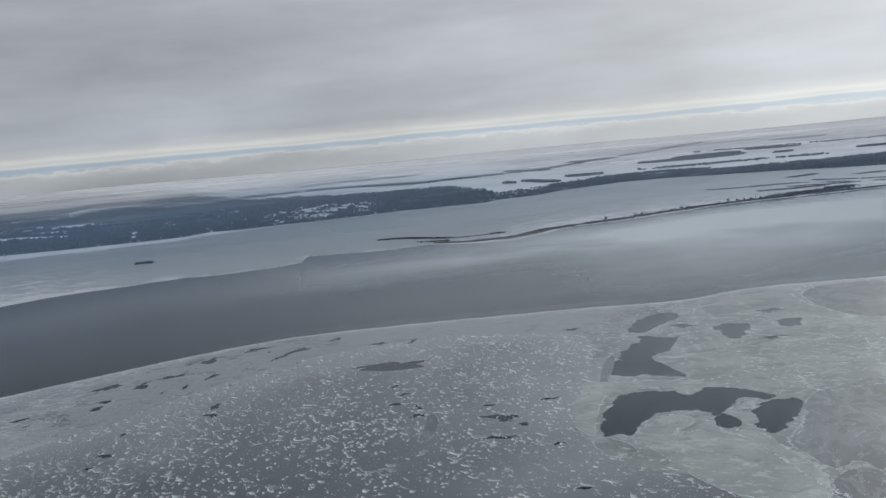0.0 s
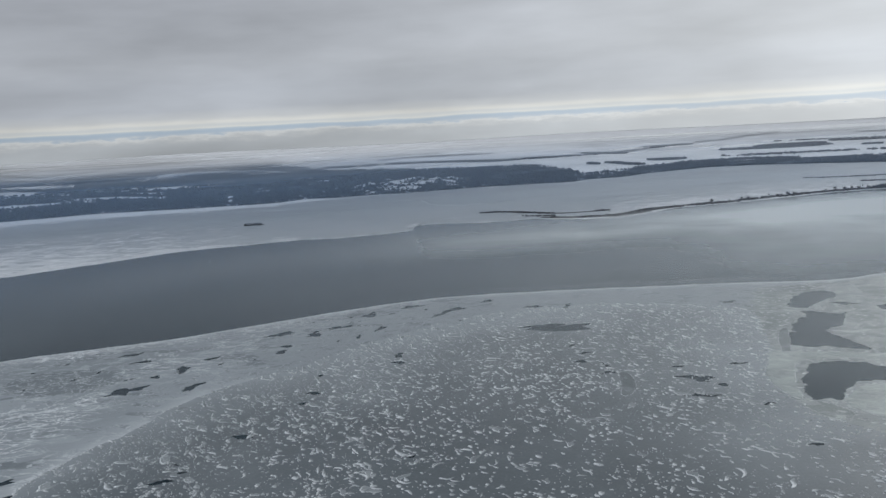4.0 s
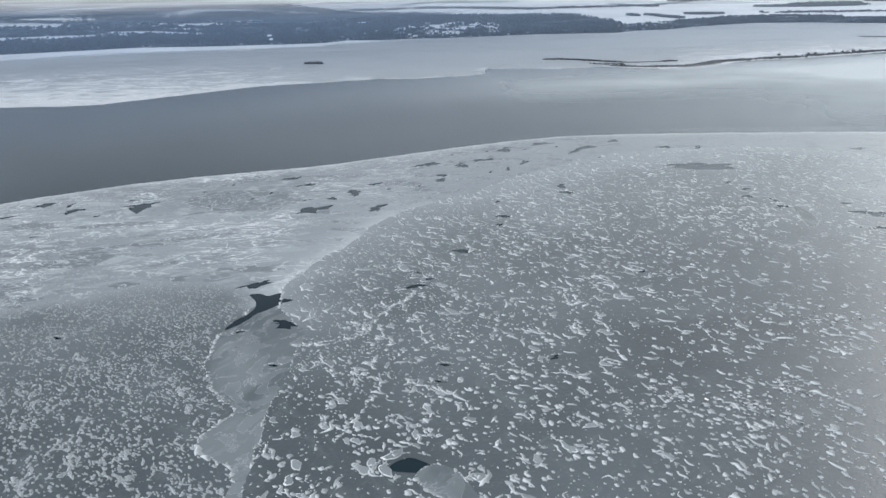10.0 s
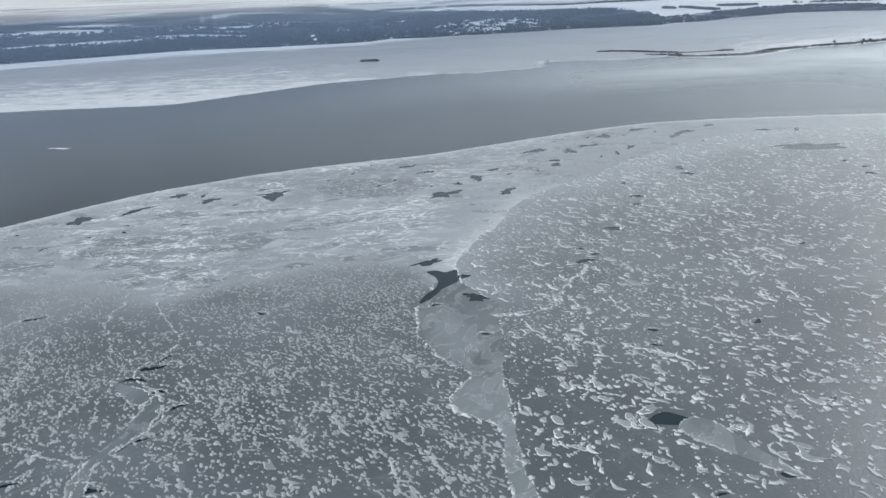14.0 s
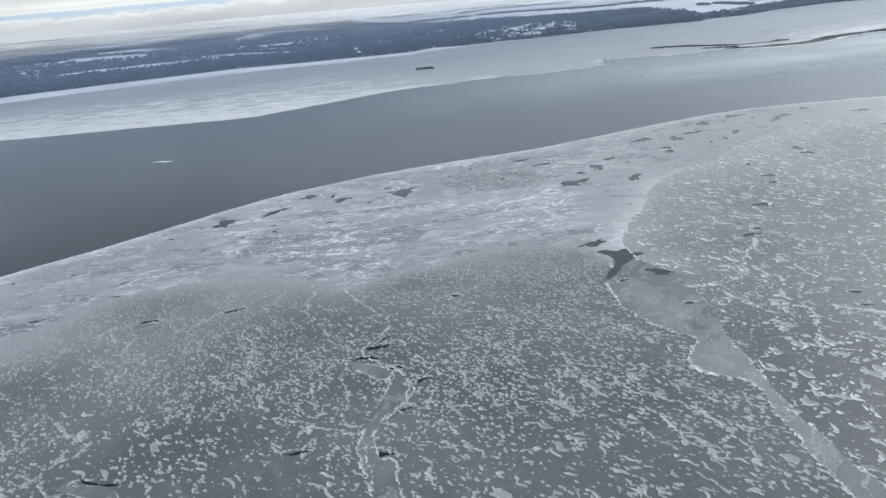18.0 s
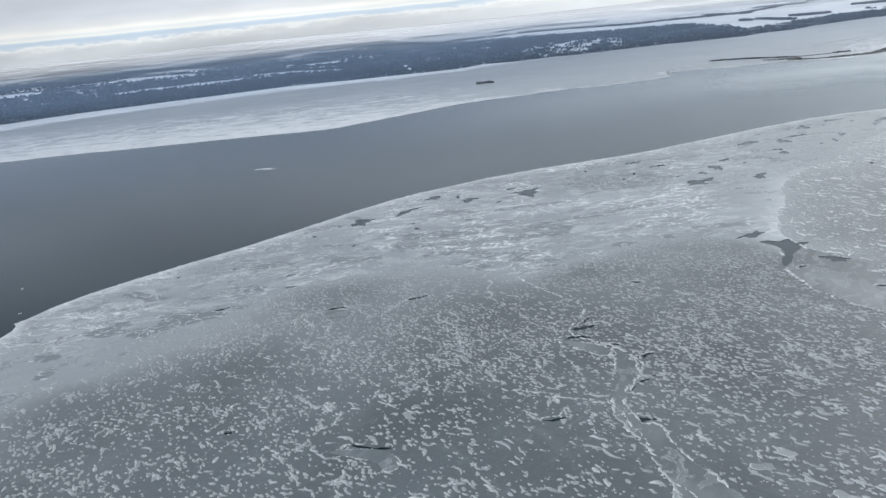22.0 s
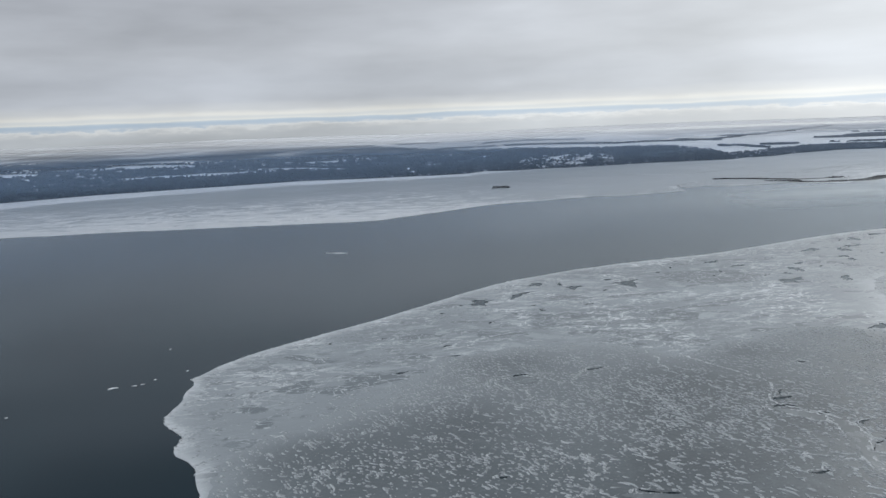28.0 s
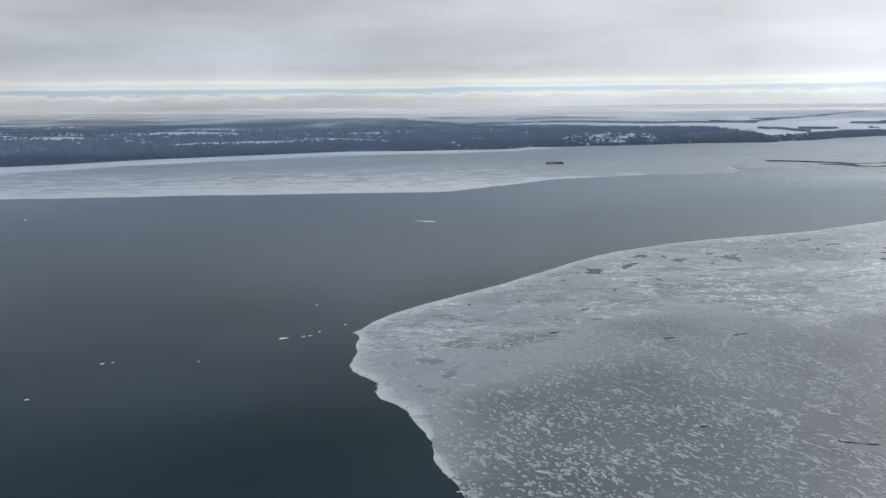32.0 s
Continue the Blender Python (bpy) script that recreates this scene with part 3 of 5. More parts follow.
def slot_outline(x, y, length, width, turn, seed, jag=0.0):
    """An opening with an uneven rim; jag gives it spurs and bays."""
    rng, out = np.random.default_rng(seed), []
    ph, c, s = rng.uniform(0, 6.28, 3), math.cos(radians(turn)), math.sin(radians(turn))
    for k in range(18):
        a = 2 * math.pi * k / 18
        r = 1 + 0.22 * math.sin(2 * a + ph[0]) + 0.20 * math.sin(3 * a + ph[1]) + 0.12 * math.sin(5 * a + ph[2]) + rng.uniform(-0.08, 0.08) + jag * (rng.uniform(-0.5, 0.75) if k % 2 else -0.1)
        u, v = length / 2 * math.copysign(abs(math.cos(a)) ** 0.85, math.cos(a)) * r, width / 2 * math.sin(a) * r * (1 - 0.45 * math.cos(a) ** 2)
        v += 0.10 * length * math.sin(math.cos(a) * 2.2 + ph[0])
        out.append((x + u * c - v * s, y + u * s + v * c))
    return np.array(out)


holes = [wander(p, 1.2, 2.4 if k not in ("star", "wedge") else 0.4, 20 + i, True, 3.6) for i, (k, p) in enumerate(POOLS.items())]
for row_no, row in enumerate((SLOTS_BAND, SLOTS_NORTH, SLOTS_PAN, SLOTS_SMALL, SLOTS_CRACK)):
    holes += [slot_outline(x, y, a * (1.25 if row_no < 2 else 1.0), b * (1.7 if row_no < 2 else 1.1), turn, 100 * row_no + i, 0.95 if row_no < 2 else 0.25) for i, (x, y, a, b, turn) in enumerate(row)]

for i, (x, y, a, b, turn) in enumerate(SLOTS_TINY):
    if all(math.hypot(*(h.mean(0) - (x, y))) > 14 for h in holes) and x < -90:
        holes.append(slot_outline(x, y, a, b, turn, 900 + i, 0.5))

# smooth refrozen plates
PLATES = []


def plate(points, seed, mat=RIBBON, rim=0.26, up=0.05, rough=0.35):
    """Notes the outline of a smooth plate; it is built after the frost."""
    PLATES.append((wander(points, 1.3, rough, seed, True, 4.0), seed, mat, rim, up))


plate([(201, 649), (236, 670), (283, 666), (265, 612), (237, 611), (206, 590), (192, 596)], 412, SLUSH, 0.35, 0.04, 1.5)
plate([(294, 662), (318, 672), (362, 662), (330, 545), (281, 569), (276, 628)], 413, RIBBON, 0.6, 0.05, 1.5)
plate([(72, 350), (81, 356), (78, 366), (75, 371), (68, 376), (62, 366)], 416, SLUSH, 0.4, 0.05, 0.8)
plate([(-209, 158), (-202, 154), (-196, 143), (-190, 134), (-186, 127), (-194, 132), (-204, 140), (-214, 151)], 401, RIBBON, 0.4, 0.05, 0.35)
plate([(-17, 430), (-19, 410), (-21, 392), (-15, 394), (-11, 412), (-12, 428)], 402, RIBBON, 0.26, 0.05, 0.35)
plate([(-379, 172), (-375, 163), (-374, 150), (-379, 141), (-381, 132), (-378, 119), (-373, 116), (-370, 104), (-365, 92), (-357, 76), (-352, 50), (-346, 4), (-352, -60), (-363, -40), (-364, 8), (-371, 60), (-376, 91), (-378, 102), (-383, 119), (-385, 129), (-381, 151), (-381, 168)], 403, RIBBON, 0.42, 0.05, 1.0)
plate([(-400, 182), (-390, 178), (-382, 173), (-380, 166), (-386, 167), (-396, 176)], 404, RIBBON, 0.40, 0.05, 0.8)
plate([(-464, 109), (-453, 108), (-446, 101), (-449, 96), (-455, 102), (-468, 107)], 405, RIBBON, 0.26, 0.05, 0.35)
plate([(-499, 226), (-490, 227), (-485, 223), (-488, 217), (-494, 216)], 406, RIBBON, 0.26, 0.05, 0.35)
plate([(82, 370), (90, 385), (101, 396), (112, 398), (116, 386), (104, 376), (113, 375), (121, 380), (126, 370), (136, 369), (142, 361), (143, 350), (146, 331), (147, 313), (140, 295), (114, 300), (100, 316), (94, 335), (88, 356)], 410, DUSTED, 0.45, 0.06, 0.9)
plate([(67, 438), (76, 462), (88, 460), (104, 458), (128, 453), (141, 444), (128, 433), (118, 442), (96, 443), (83, 437), (70, 402), (65, 379), (60, 388), (59, 414)], 411, DUSTED, 0.45, 0.05, 0.8)
plate([(140, 397), (146, 408), (155, 412), (153, 404), (146, 397)], 414, CRUST, 0.3, 0.10, 0.4)
plate([(82, 457), (94, 502), (103, 513), (93, 477), (87, 460)], 418, RIBBON, 0.2, 0.04, 0.5)
plate([(146, 308), (162, 319), (169, 311), (158, 291), (143, 294)], 419, RIBBON, 0.4, 0.05, 0.8)
plate([(181, 406), (202, 420), (229, 422), (175, 321), (165, 325), (153, 319), (149, 336), (148, 353), (160, 366)], 420, RIBBON, 0.5, 0.04, 1.2)
plate_loops = [row[0] for row in PLATES]

# the borders between the kinds of ice
PAN_RIM = [(63, 359), (61, 389), (77, 450), (94, 564), (45, 597), (-18, 606), (-87, 588), (-155, 530), (-207, 461), (-245, 420), (-255, 401), (-267, 365), (-284, 315), (-287, 294), (-281, 269)]
RIBBON_EAST = [(-281, 269), (-267, 247), (-267, 225), (-266, 206), (-265, 178), (-262, 150), (-259, 128), (-255, 113), (-246, 60), (-238, -60), (-244, -190), (-225, -420)]
RIBBON_WEST = [(-295, 272), (-300, 246), (-299, 234), (-297, 217), (-288, 201), (-277, 187), (-281, 172), (-281, 163), (-268, 153), (-265, 137), (-263, 121), (-262, 110), (-254, 55), (-247, -60), (-257, -190), (-236, -420)]
WEST_RIM = [(-295, 272), (-301, 288), (-325, 303), (-353, 300), (-381, 279), (-399, 266), (-414, 257), (-437, 273), (-476, 277), (-511, 268), (-540, 236), (-560, 200), (-582, 168), (-598, 142), (-599, 112), (-591, 84)]
CRACK = [(-414, 257), (-406, 240), (-388, 212), (-394, 188), (-379, 172), (-373, 157), (-378, 140), (-382, 124), (-378, 105), (-377, 90), (-368, 74), (-360, 20), (-372, -70), (-358, -160)]
SLUSH_RIM = [(63, 359), (81, 336), (100, 320), (110, 290), (118, 200), (130, 60), (140, -60), (128, -220), (150, -420)]
pan_rim, ribbon_east, ribbon_west = wander(PAN_RIM, 3, 3.0, 3), wander(RIBBON_EAST, 2, 1.5, 4, False, 9.0), wander(RIBBON_WEST, 2, 1.6, 5, False, 9.0)
west_rim, crack, slush_rim = wander(WEST_RIM, 3, 4.5, 6), wander(CRACK, 2.5, 1.2, 7), wander(SLUSH_RIM, 3, 2.0, 8)

east_pan = np.concatenate([slush_rim[::-1], pan_rim[1:], ribbon_east[1:]])
west_pan = np.concatenate([ribbon_west[::-1], west_rim[1:], [(-570, 20), (-552, -120), (-530, -290), (-470, -420)]])
ribbon = np.concatenate([ribbon_west[::-1], [(-294, 278), (-285, 280)], ribbon_east])
slush = np.concatenate([slush_rim[::-1], wander(PAN_RIM[:4], 3, 3.0, 3)[1:], [(120, 640), (230, 660), (420, 660), (900, 660), (900, -420)]])

loops = [(outline, True), (pan_rim, False), (ribbon_east, False), (ribbon_west, False), (west_rim, False), (slush_rim, False)] + [(h, True) for h in holes]
pts, tris = sheet(loops, 9.0, ((-660, -420), (430, 690)), 5)
mid = pts[tris].mean(1)
keep = inside(outline, mid)
for h in holes:
    keep &= ~inside(h, mid)
tris, mid = tris[keep], mid[keep]
turned = np.cross(pts[tris[:, 1]] - pts[tris[:, 0]], pts[tris[:, 2]] - pts[tris[:, 0]]) < 0
tris[turned] = tris[turned][:, ::-1]
kind_of = np.zeros(len(tris), int)
for k, poly in ((1, slush), (2, west_pan), (3, east_pan), (4, ribbon)):
    kind_of[inside(poly, mid)] = k
rim_gap = np.minimum(away(pan_rim, pts), away(west_rim, pts))
# paler along the rims, and more weakly towards the north and the west
pale_pan = np.clip(1.0 * np.exp(-np.minimum(away(pan_rim, pts) / np.interp(pts[:, 0], [-250, -170], [20, 62]), away(west_rim, pts) / 8)) + 0.5 * soft_noise(pts, 45, 4) * np.exp(-rim_gap / 110) + 0.22 * np.clip((pts[:, 1] - 320) / 220, 0, 1) + (0.26 * np.clip((-300 - pts[:, 0]) / 60, 0, 1) + 0.2 * np.clip((-440 - pts[:, 0]) / 60, 0, 1)) * np.clip((pts[:, 1] - 90) / 130, 0.3, 1), 0, 0.95)
edge_gap = away(np.array(front), pts)
pale_crust = np.clip(0.45 * np.exp(-edge_gap / 4) + 0.28 * np.exp(-away(pan_rim, pts) / 8) * np.clip((-215 - pts[:, 0]) / 40, 0, 1), 0, 0.8)
bare_spots = [(-350, 445, 44, 30), (-398, 330, 16, 13), (-360, 296, 12, 5), (-606, 190, 11, 5), (-590, 200, 6, 4), (-575, 215, 16, 8), (-540, 262, 14, 7), (-600, 174, 8, 4), (-545, 300, 18, 8), (-470, 340, 30, 8), (-500, 300, 16, 6), (-440, 300, 18, 6), (-560, 230, 20, 10)]
bare_crust = np.max([np.clip(1.6 * (1 - ((pts[:, 0] - x) / a) ** 2 - ((pts[:, 1] - y) / b) ** 2), 0, 1) for x, y, a, b in bare_spots], 0)
pale_slush = np.clip(0.22 * np.exp(-np.min([away(np.vstack([h, h[:1]]), pts) for h in holes[:7]], 0) / 9) + 0.4 * soft_noise(pts, 35, 6), 0, 0.8)
calm = np.clip(0.5 * np.exp(-away(west_rim, pts) / 18) + 0.8 * np.clip((pts[:, 0] + 245) / 60, 0, 1) * np.exp(-away(pan_rim, pts) / 60) + 0.5 * np.clip((pts[:, 0] + 340) / 70, 0, 1) + 0.75 * bump(pts[:, 0], -612, 45) * bump(pts[:, 1], 175, 60) + 0.5 * soft_noise(pts, 30, 9) * np.exp(-away(west_rim, pts) / 60), 0, 0.9)
ICES = [("ice_crust", CRUST, pale_crust, "snow-streaked pale ice band along the open channel"),
        ("ice_slush", SLUSH, pale_slush, "slushy refrozen ice round dark open pools"),
        ("ice_pan_west", PAN, pale_pan, "thin grey lake ice with fine frost clumps"),
        ("ice_pan_east", PAN, pale_pan, "thin dark grey lake ice dotted with white frost clumps"),
        ("refrozen_lead", RIBBON, pale_pan * 0, "smooth pale ribbon of refrozen ice")]
ice = {}
for k, (name, mat, pale, label) in enumerate(ICES):
    ice[name] = tagged(slab(name, pts, tris[kind_of == k], mat, ICE - 0.006 * k, 0.6, {"pale": pale, "bare": bare_crust, "calm": calm}), label, "ice", kind="structure")

tagged(mesh("water", [(-9000, -6000, SEA), (9000, -6000, SEA), (9000, 7000, SEA), (-9000, 7000, SEA)], [(0, 1, 2, 3)], WATER), "cold dark open river water", "water", kind="structure")
tagged(mesh("ground", [(-9000, -6000, -6), (9000, -6000, -6), (9000, 7000, -6), (-9000, 7000, -6)], [(0, 1, 2, 3)], BARK), "river bed under the dark water", "ground", kind="structure")


# ---- frost on the pans ----
def shard(rng, size):
    """A tilted splinter of broken ice."""
    c = [(math.cos(a) * size * rng.uniform(0.6, 1.3), math.sin(a) * size * rng.uniform(0.6, 1.3)) for a in (0.3, 1.8, 3.3, 4.9)]
    t = rng.normal(0, 0.25, 2)
    return np.array([(x, y, -0.05) for x, y in c] + [(x, y, 0.12 + max(0, t[0] * x + t[1] * y)) for x, y in c]), [(4, 5, 6, 7), (0, 1, 5, 4), (1, 2, 6, 5), (2, 3, 7, 6), (3, 0, 4, 7)]


def clump(rng, a, b, h, sides=7):
    """A low rounded mound: an uneven foot, a shoulder and a flat top."""
    ang = np.arange(sides) * 2 * np.pi / sides + rng.uniform(0, 0.8)
    r = 1 + rng.uniform(-0.25, 0.25, sides)
    foot = np.stack([a * r * np.cos(ang), b * r * np.sin(ang), np.full(sides, -0.06)], 1)
    top = foot * (0.62, 0.62, 0) + (0, 0, h) + np.stack([np.zeros(sides), np.zeros(sides), rng.uniform(-0.2, 0.2, sides) * h], 1)
    return np.concatenate([foot, top, [(0, 0, h * 1.12)]]), [(i, (i + 1) % sides, sides + (i + 1) % sides, sides + i) for i in range(sides)] + [(sides + i, sides + (i + 1) % sides, 2 * sides) for i in range(sides)]


class Heap:
    """Collects many small shapes for one mesh."""

    def __init__(self):
        self.v, self.f, self.k = [], [], 0

    def add(self, shape, x, y, z, turn):
        v, f = shape
        c, s = math.cos(turn), math.sin(turn)
        self.v.append(np.stack([x + v[:, 0] * c - v[:, 1] * s, y + v[:, 0] * s + v[:, 1] * c, z + v[:, 2]], 1))
        self.f += [tuple(q + self.k for q in t) for t in f]
        self.k += len(v)

    def done(self, name, mat, parent, label):
        return tagged(mesh(name, np.concatenate(self.v), self.f, mat, parent), label, kind="stuff")


class Pads:
    """Collects low pads of frost: an uneven foot, a raised rim, brighter on the south-west side, and a slightly sunken
    top.
    """

    def __init__(self):
        self.v, self.rim, self.loops, self.sizes, self.k = [], [], [], [], 0

    def add(self, rng, p, size, ratio, turn, sides, rough, bend, high, z, edge, core=0.42):
        n = len(p)
        if not n:
            return
        ang = np.arange(sides) * 2 * np.pi / sides + rng.uniform(0, 6.28, (n, 1))
        r = 1 + rough * sum(rng.normal(0, 1, (n, 1)) * np.cos(m * ang + rng.uniform(0, 6.28, (n, 1))) for m in (2, 3, 4, 5)) + rough * 0.5 * rng.normal(0, 1, (n, sides))
        r = np.clip(r, 0.45, 1.8)
        a, b = (size * np.sqrt(ratio))[:, None], (size / np.sqrt(ratio))[:, None]
        cu, cv = np.cos(ang) * r, np.sin(ang) * r
        arch, wave = bend * rng.normal(0, 0.35, (n, 1)), bend * rng.normal(0, 0.12, (n, 1))
        c, s = np.cos(turn)[:, None], np.sin(turn)[:, None]
        lift = (high * np.sqrt(size))[:, None]
        southwest = np.cos(ang + turn[:, None] - radians(212))
        bright = np.clip(0.42 + 0.62 * southwest, 0, 1) * edge * rng.uniform(0.5, 1.4, (n, 1))
        for scale, h, glow in ((1.0, None, 0.45), (0.80 if core else 0.90, 0.8, 1.0), (0.42 if core else 0.74, 1.0 if core else 0.6, core)):
            u, w = cu * scale, cv * scale
            x, y = a * u, b * w + a * (arch * u * u + wave * np.sin(4 * u))
            zz = np.full((n, sides), -0.05) if h is None else lift * h * rng.uniform(0.75, 1.25, (n, sides))
            self.v.append(np.stack([p[:, :1] + x * c - y * s, p[:, 1:] + x * s + y * c, z + zz], 2))
            self.rim.append(bright * glow)
        v, rim = np.concatenate(self.v[-3:], 1), np.concatenate(self.rim[-3:], 1)
        self.v[-3:], self.rim[-3:] = [v.reshape(-1, 3)], [rim.ravel()]
        i = np.arange(sides)
        j = (i + 1) % sides
        quads = np.concatenate([np.stack([i, j, sides + j, sides + i], 1), np.stack([sides + i, sides + j, 2 * sides + j, 2 * sides + i], 1)]).ravel()
        pattern = np.concatenate([quads, 2 * sides + i])
        self.loops.append((self.k + 3 * sides * np.arange(n)[:, None] + pattern).ravel())
        self.sizes.append(np.tile(np.array([4] * (2 * sides) + [sides]), n))
        self.k += 3 * sides * n

    def data(self, name, mat):
        v, loops, sizes = np.concatenate(self.v), np.concatenate(self.loops), np.concatenate(self.sizes)
        me = bpy.data.meshes.new(name)
        me.vertices.add(len(v)), me.loops.add(len(loops)), me.polygons.add(len(sizes))
        me.vertices.foreach_set("co", v.astype(np.float32).ravel())
        me.loops.foreach_set("vertex_index", loops.astype(np.int32))
        me.polygons.foreach_set("loop_start", (np.cumsum(sizes) - sizes).astype(np.int32))
        me.polygons.foreach_set("use_smooth", np.ones(len(sizes), bool))
        me.materials.append(mat)
        me.attributes.new("rim", "FLOAT", "POINT").data.foreach_set("value", np.concatenate(self.rim).astype(np.float32))
        me.update(calc_edges=True)
        return me

    def done(self, name, mat, parent, label):
        ob = new(name, self.data(name, mat))
        ob.parent = parent
        return tagged(ob, label, kind="stuff")


def scatter(rng, region, box, density, seed=0, clumpy=0.5):
    """Places in a region, thicker where the noise is high, none in the openings; density is a function of place."""
    (x0, y0), (x1, y1) = box
    gx, gy = np.meshgrid(np.arange(x0, x1, 10.0), np.arange(y0, y1, 10.0))
    most = float(np.max(density(gx.ravel(), gy.ravel()))) * (1 + clumpy)
    n = int((x1 - x0) * (y1 - y0) * most)
    p = np.stack([rng.uniform(x0, x1, n), rng.uniform(y0, y1, n)], 1)
    p = p[rng.uniform(0, most, n) < density(p[:, 0], p[:, 1]) * (1 + clumpy)]
    if clumpy:
        field = np.clip(0.6 + 0.9 * soft_noise(p, 13, seed) + 0.6 * soft_noise(p, 60, seed + 1), 0.1, 1)
        p = p[rng.uniform(0, 1, len(p)) < field]
    p = p[inside(region, p)]
    for h in holes + plate_loops:
        p = p[~inside(h, p)]
    return p


def ramp(v, at, to):
    return np.interp(v, at, to)


def thin(y):
    """Less frost is kept under and behind the flight path."""
    return ramp(y, [0, 70], [0.3, 1.0])


def net(x, y):
    """The dense net of frost along the western rim of the east pan, 0 to 1."""
    return ramp(away(pan_rim, np.stack([x, y], 1)), [4, 14, 60, 110], [0.1, 1.0, 0.75, 0.0]) * ramp(x, [-150, -60], [1.0, 0.0]) + 0.35 * ramp(away(ribbon_east, np.stack([x, y], 1)), [0, 30], [1, 0])


def crusty(x):
    """Where the east pan carries more curled crusts."""
    return ramp(x, [-260, -170, -110], [1.0, 0.8, 0.0])


Z_EAST, Z_WEST = ICE - 0.018, ICE - 0.012
LIE_EAST, LIE_WEST = radians(-58), radians(-50)
rng_e = np.random.default_rng(11)
BOX_E, BOX_W = ((-300, -400), (150, 610)), ((-600, -400), (-230, 310))
field = Pads()
for density, low, high, ratios, sides, rough, bend, edge, lift in (
        (lambda x, y: 0.085 * thin(y), 0.18, 0.42, (1.0, 1.7), 6, 0.05, 0.0, 1.0, 0.24),
        (lambda x, y: 0.037 * thin(y) * (1 - 0.6 * net(x, y)), 0.50, 1.08, (1.0, 2.1), 11, 0.09, 0.5, 1.1, 0.30),
        (lambda x, y: 0.0062 * thin(y) * (1 + crusty(x)), 0.80, 1.40, (3.0, 6.5), 15, 0.08, 0.8, 1.2, 0.26),
        (lambda x, y: 0.0016 * thin(y) * (1 + 2.2 * crusty(x)), 1.2, 2.3, (1.4, 3.2), 20, 0.12, 0.8, 1.3, 0.12),
        (lambda x, y: 0.15 * net(x, y) + 0.00001, 0.22, 0.50, (1.4, 4.5), 9, 0.10, 1.0, 1.0, 0.24)):
    p = scatter(rng_e, east_pan, BOX_E, density, sides)
    n = len(p)
    field.add(rng_e, p, rng_e.uniform(low, high, n) * rng_e.lognormal(0, 0.18, n) * ramp(p[:, 1], [220, 420], [1.0, 1.18]), rng_e.uniform(*ratios, n), LIE_EAST + rng_e.normal(0, 0.58, n), sides, rough, bend, lift, Z_EAST, edge, 0.0 if sides > 18 else 0.42)
field.done("frost_pads", FROST, ice["ice_pan_east"], "pale frost pads and curved ridges with white rims")

rng_w = np.random.default_rng(12)
field = Pads()
NEAR = [-100, 90, 150, 215, 262]
for density, scale, ratios, sides, rough, bend, edge, lift in (
        (lambda x, y: ramp(y, NEAR, [0.03, 0.17, 0.27, 0.52, 0.55]), 1.0, (1.2, 3.2), 8, 0.08, 0.6, 0.9, 0.24),
        (lambda x, y: ramp(y, NEAR, [0.03, 0.10, 0.12, 0.10, 0.06]), 0.50, (1.0, 1.8), 6, 0.05, 0.0, 0.9, 0.20),
        (lambda x, y: ramp(y, NEAR, [0.001, 0.013, 0.018, 0.034, 0.030]), 1.6, (3.0, 7.0), 13, 0.08, 0.9, 1.0, 0.20),
        (lambda x, y: 0.0022 * thin(y), 2.3, (1.3, 2.8), 18, 0.13, 0.7, 1.2, 0.10)):
    p = scatter(rng_w, west_pan, BOX_W, density, sides + 40, 0.18)
    n = len(p)
    size = scale * ramp(p[:, 1], NEAR, [0.64, 0.64, 0.55, 0.44, 0.38]) * rng_w.lognormal(0, 0.25, n)
    field.add(rng_w, p, size, rng_w.uniform(*ratios, n), LIE_WEST + rng_w.normal(0, 0.36, n), sides, rough, bend, lift, Z_WEST, edge, 0.0 if sides > 15 else 0.42)
field.done("frost_pads", FINE_FROST, ice["ice_pan_west"], "small grey frost pads and ripples")

rng_c, field = np.random.default_rng(14), Pads()
band = np.concatenate([west_rim, np.array(front)[40:330][::-1]])
p = scatter(rng_c, band, ((-640, 130), (-180, 600)), lambda x, y: 0.05 + 0 * x, 14)
p = p[(~inside(west_pan, p)) & (~inside(east_pan, p)) & (~inside(ribbon, p)) & inside(outline, p)]
n = len(p)
field.add(rng_c, p, rng_c.uniform(0.3, 0.9, n), rng_c.uniform(1.2, 4.5, n), radians(15) + rng_c.normal(0, 0.6, n), 9, 0.12, 0.9, 0.12, ICE, 0.8)
field.done("frost_flakes", FINE_FROST, ice["ice_crust"], "ragged flakes of frost on the streaked ice")

rng_s, field = np.random.default_rng(13), Pads()
p = scatter(rng_s, slush, ((60, 280), (420, 660)), lambda x, y: 0.030 + 0 * x, 13)
n = len(p)
field.add(rng_s, p, rng_s.uniform(0.5, 1.7, n), rng_s.uniform(1.2, 4.5, n), radians(5) + rng_s.normal(0, 0.6, n), 10, 0.13, 0.9, 0.10, ICE - 0.006, 0.8)
field.done("frost_flakes", FROST, ice["ice_slush"], "scattered white frost flakes on slushy ice")

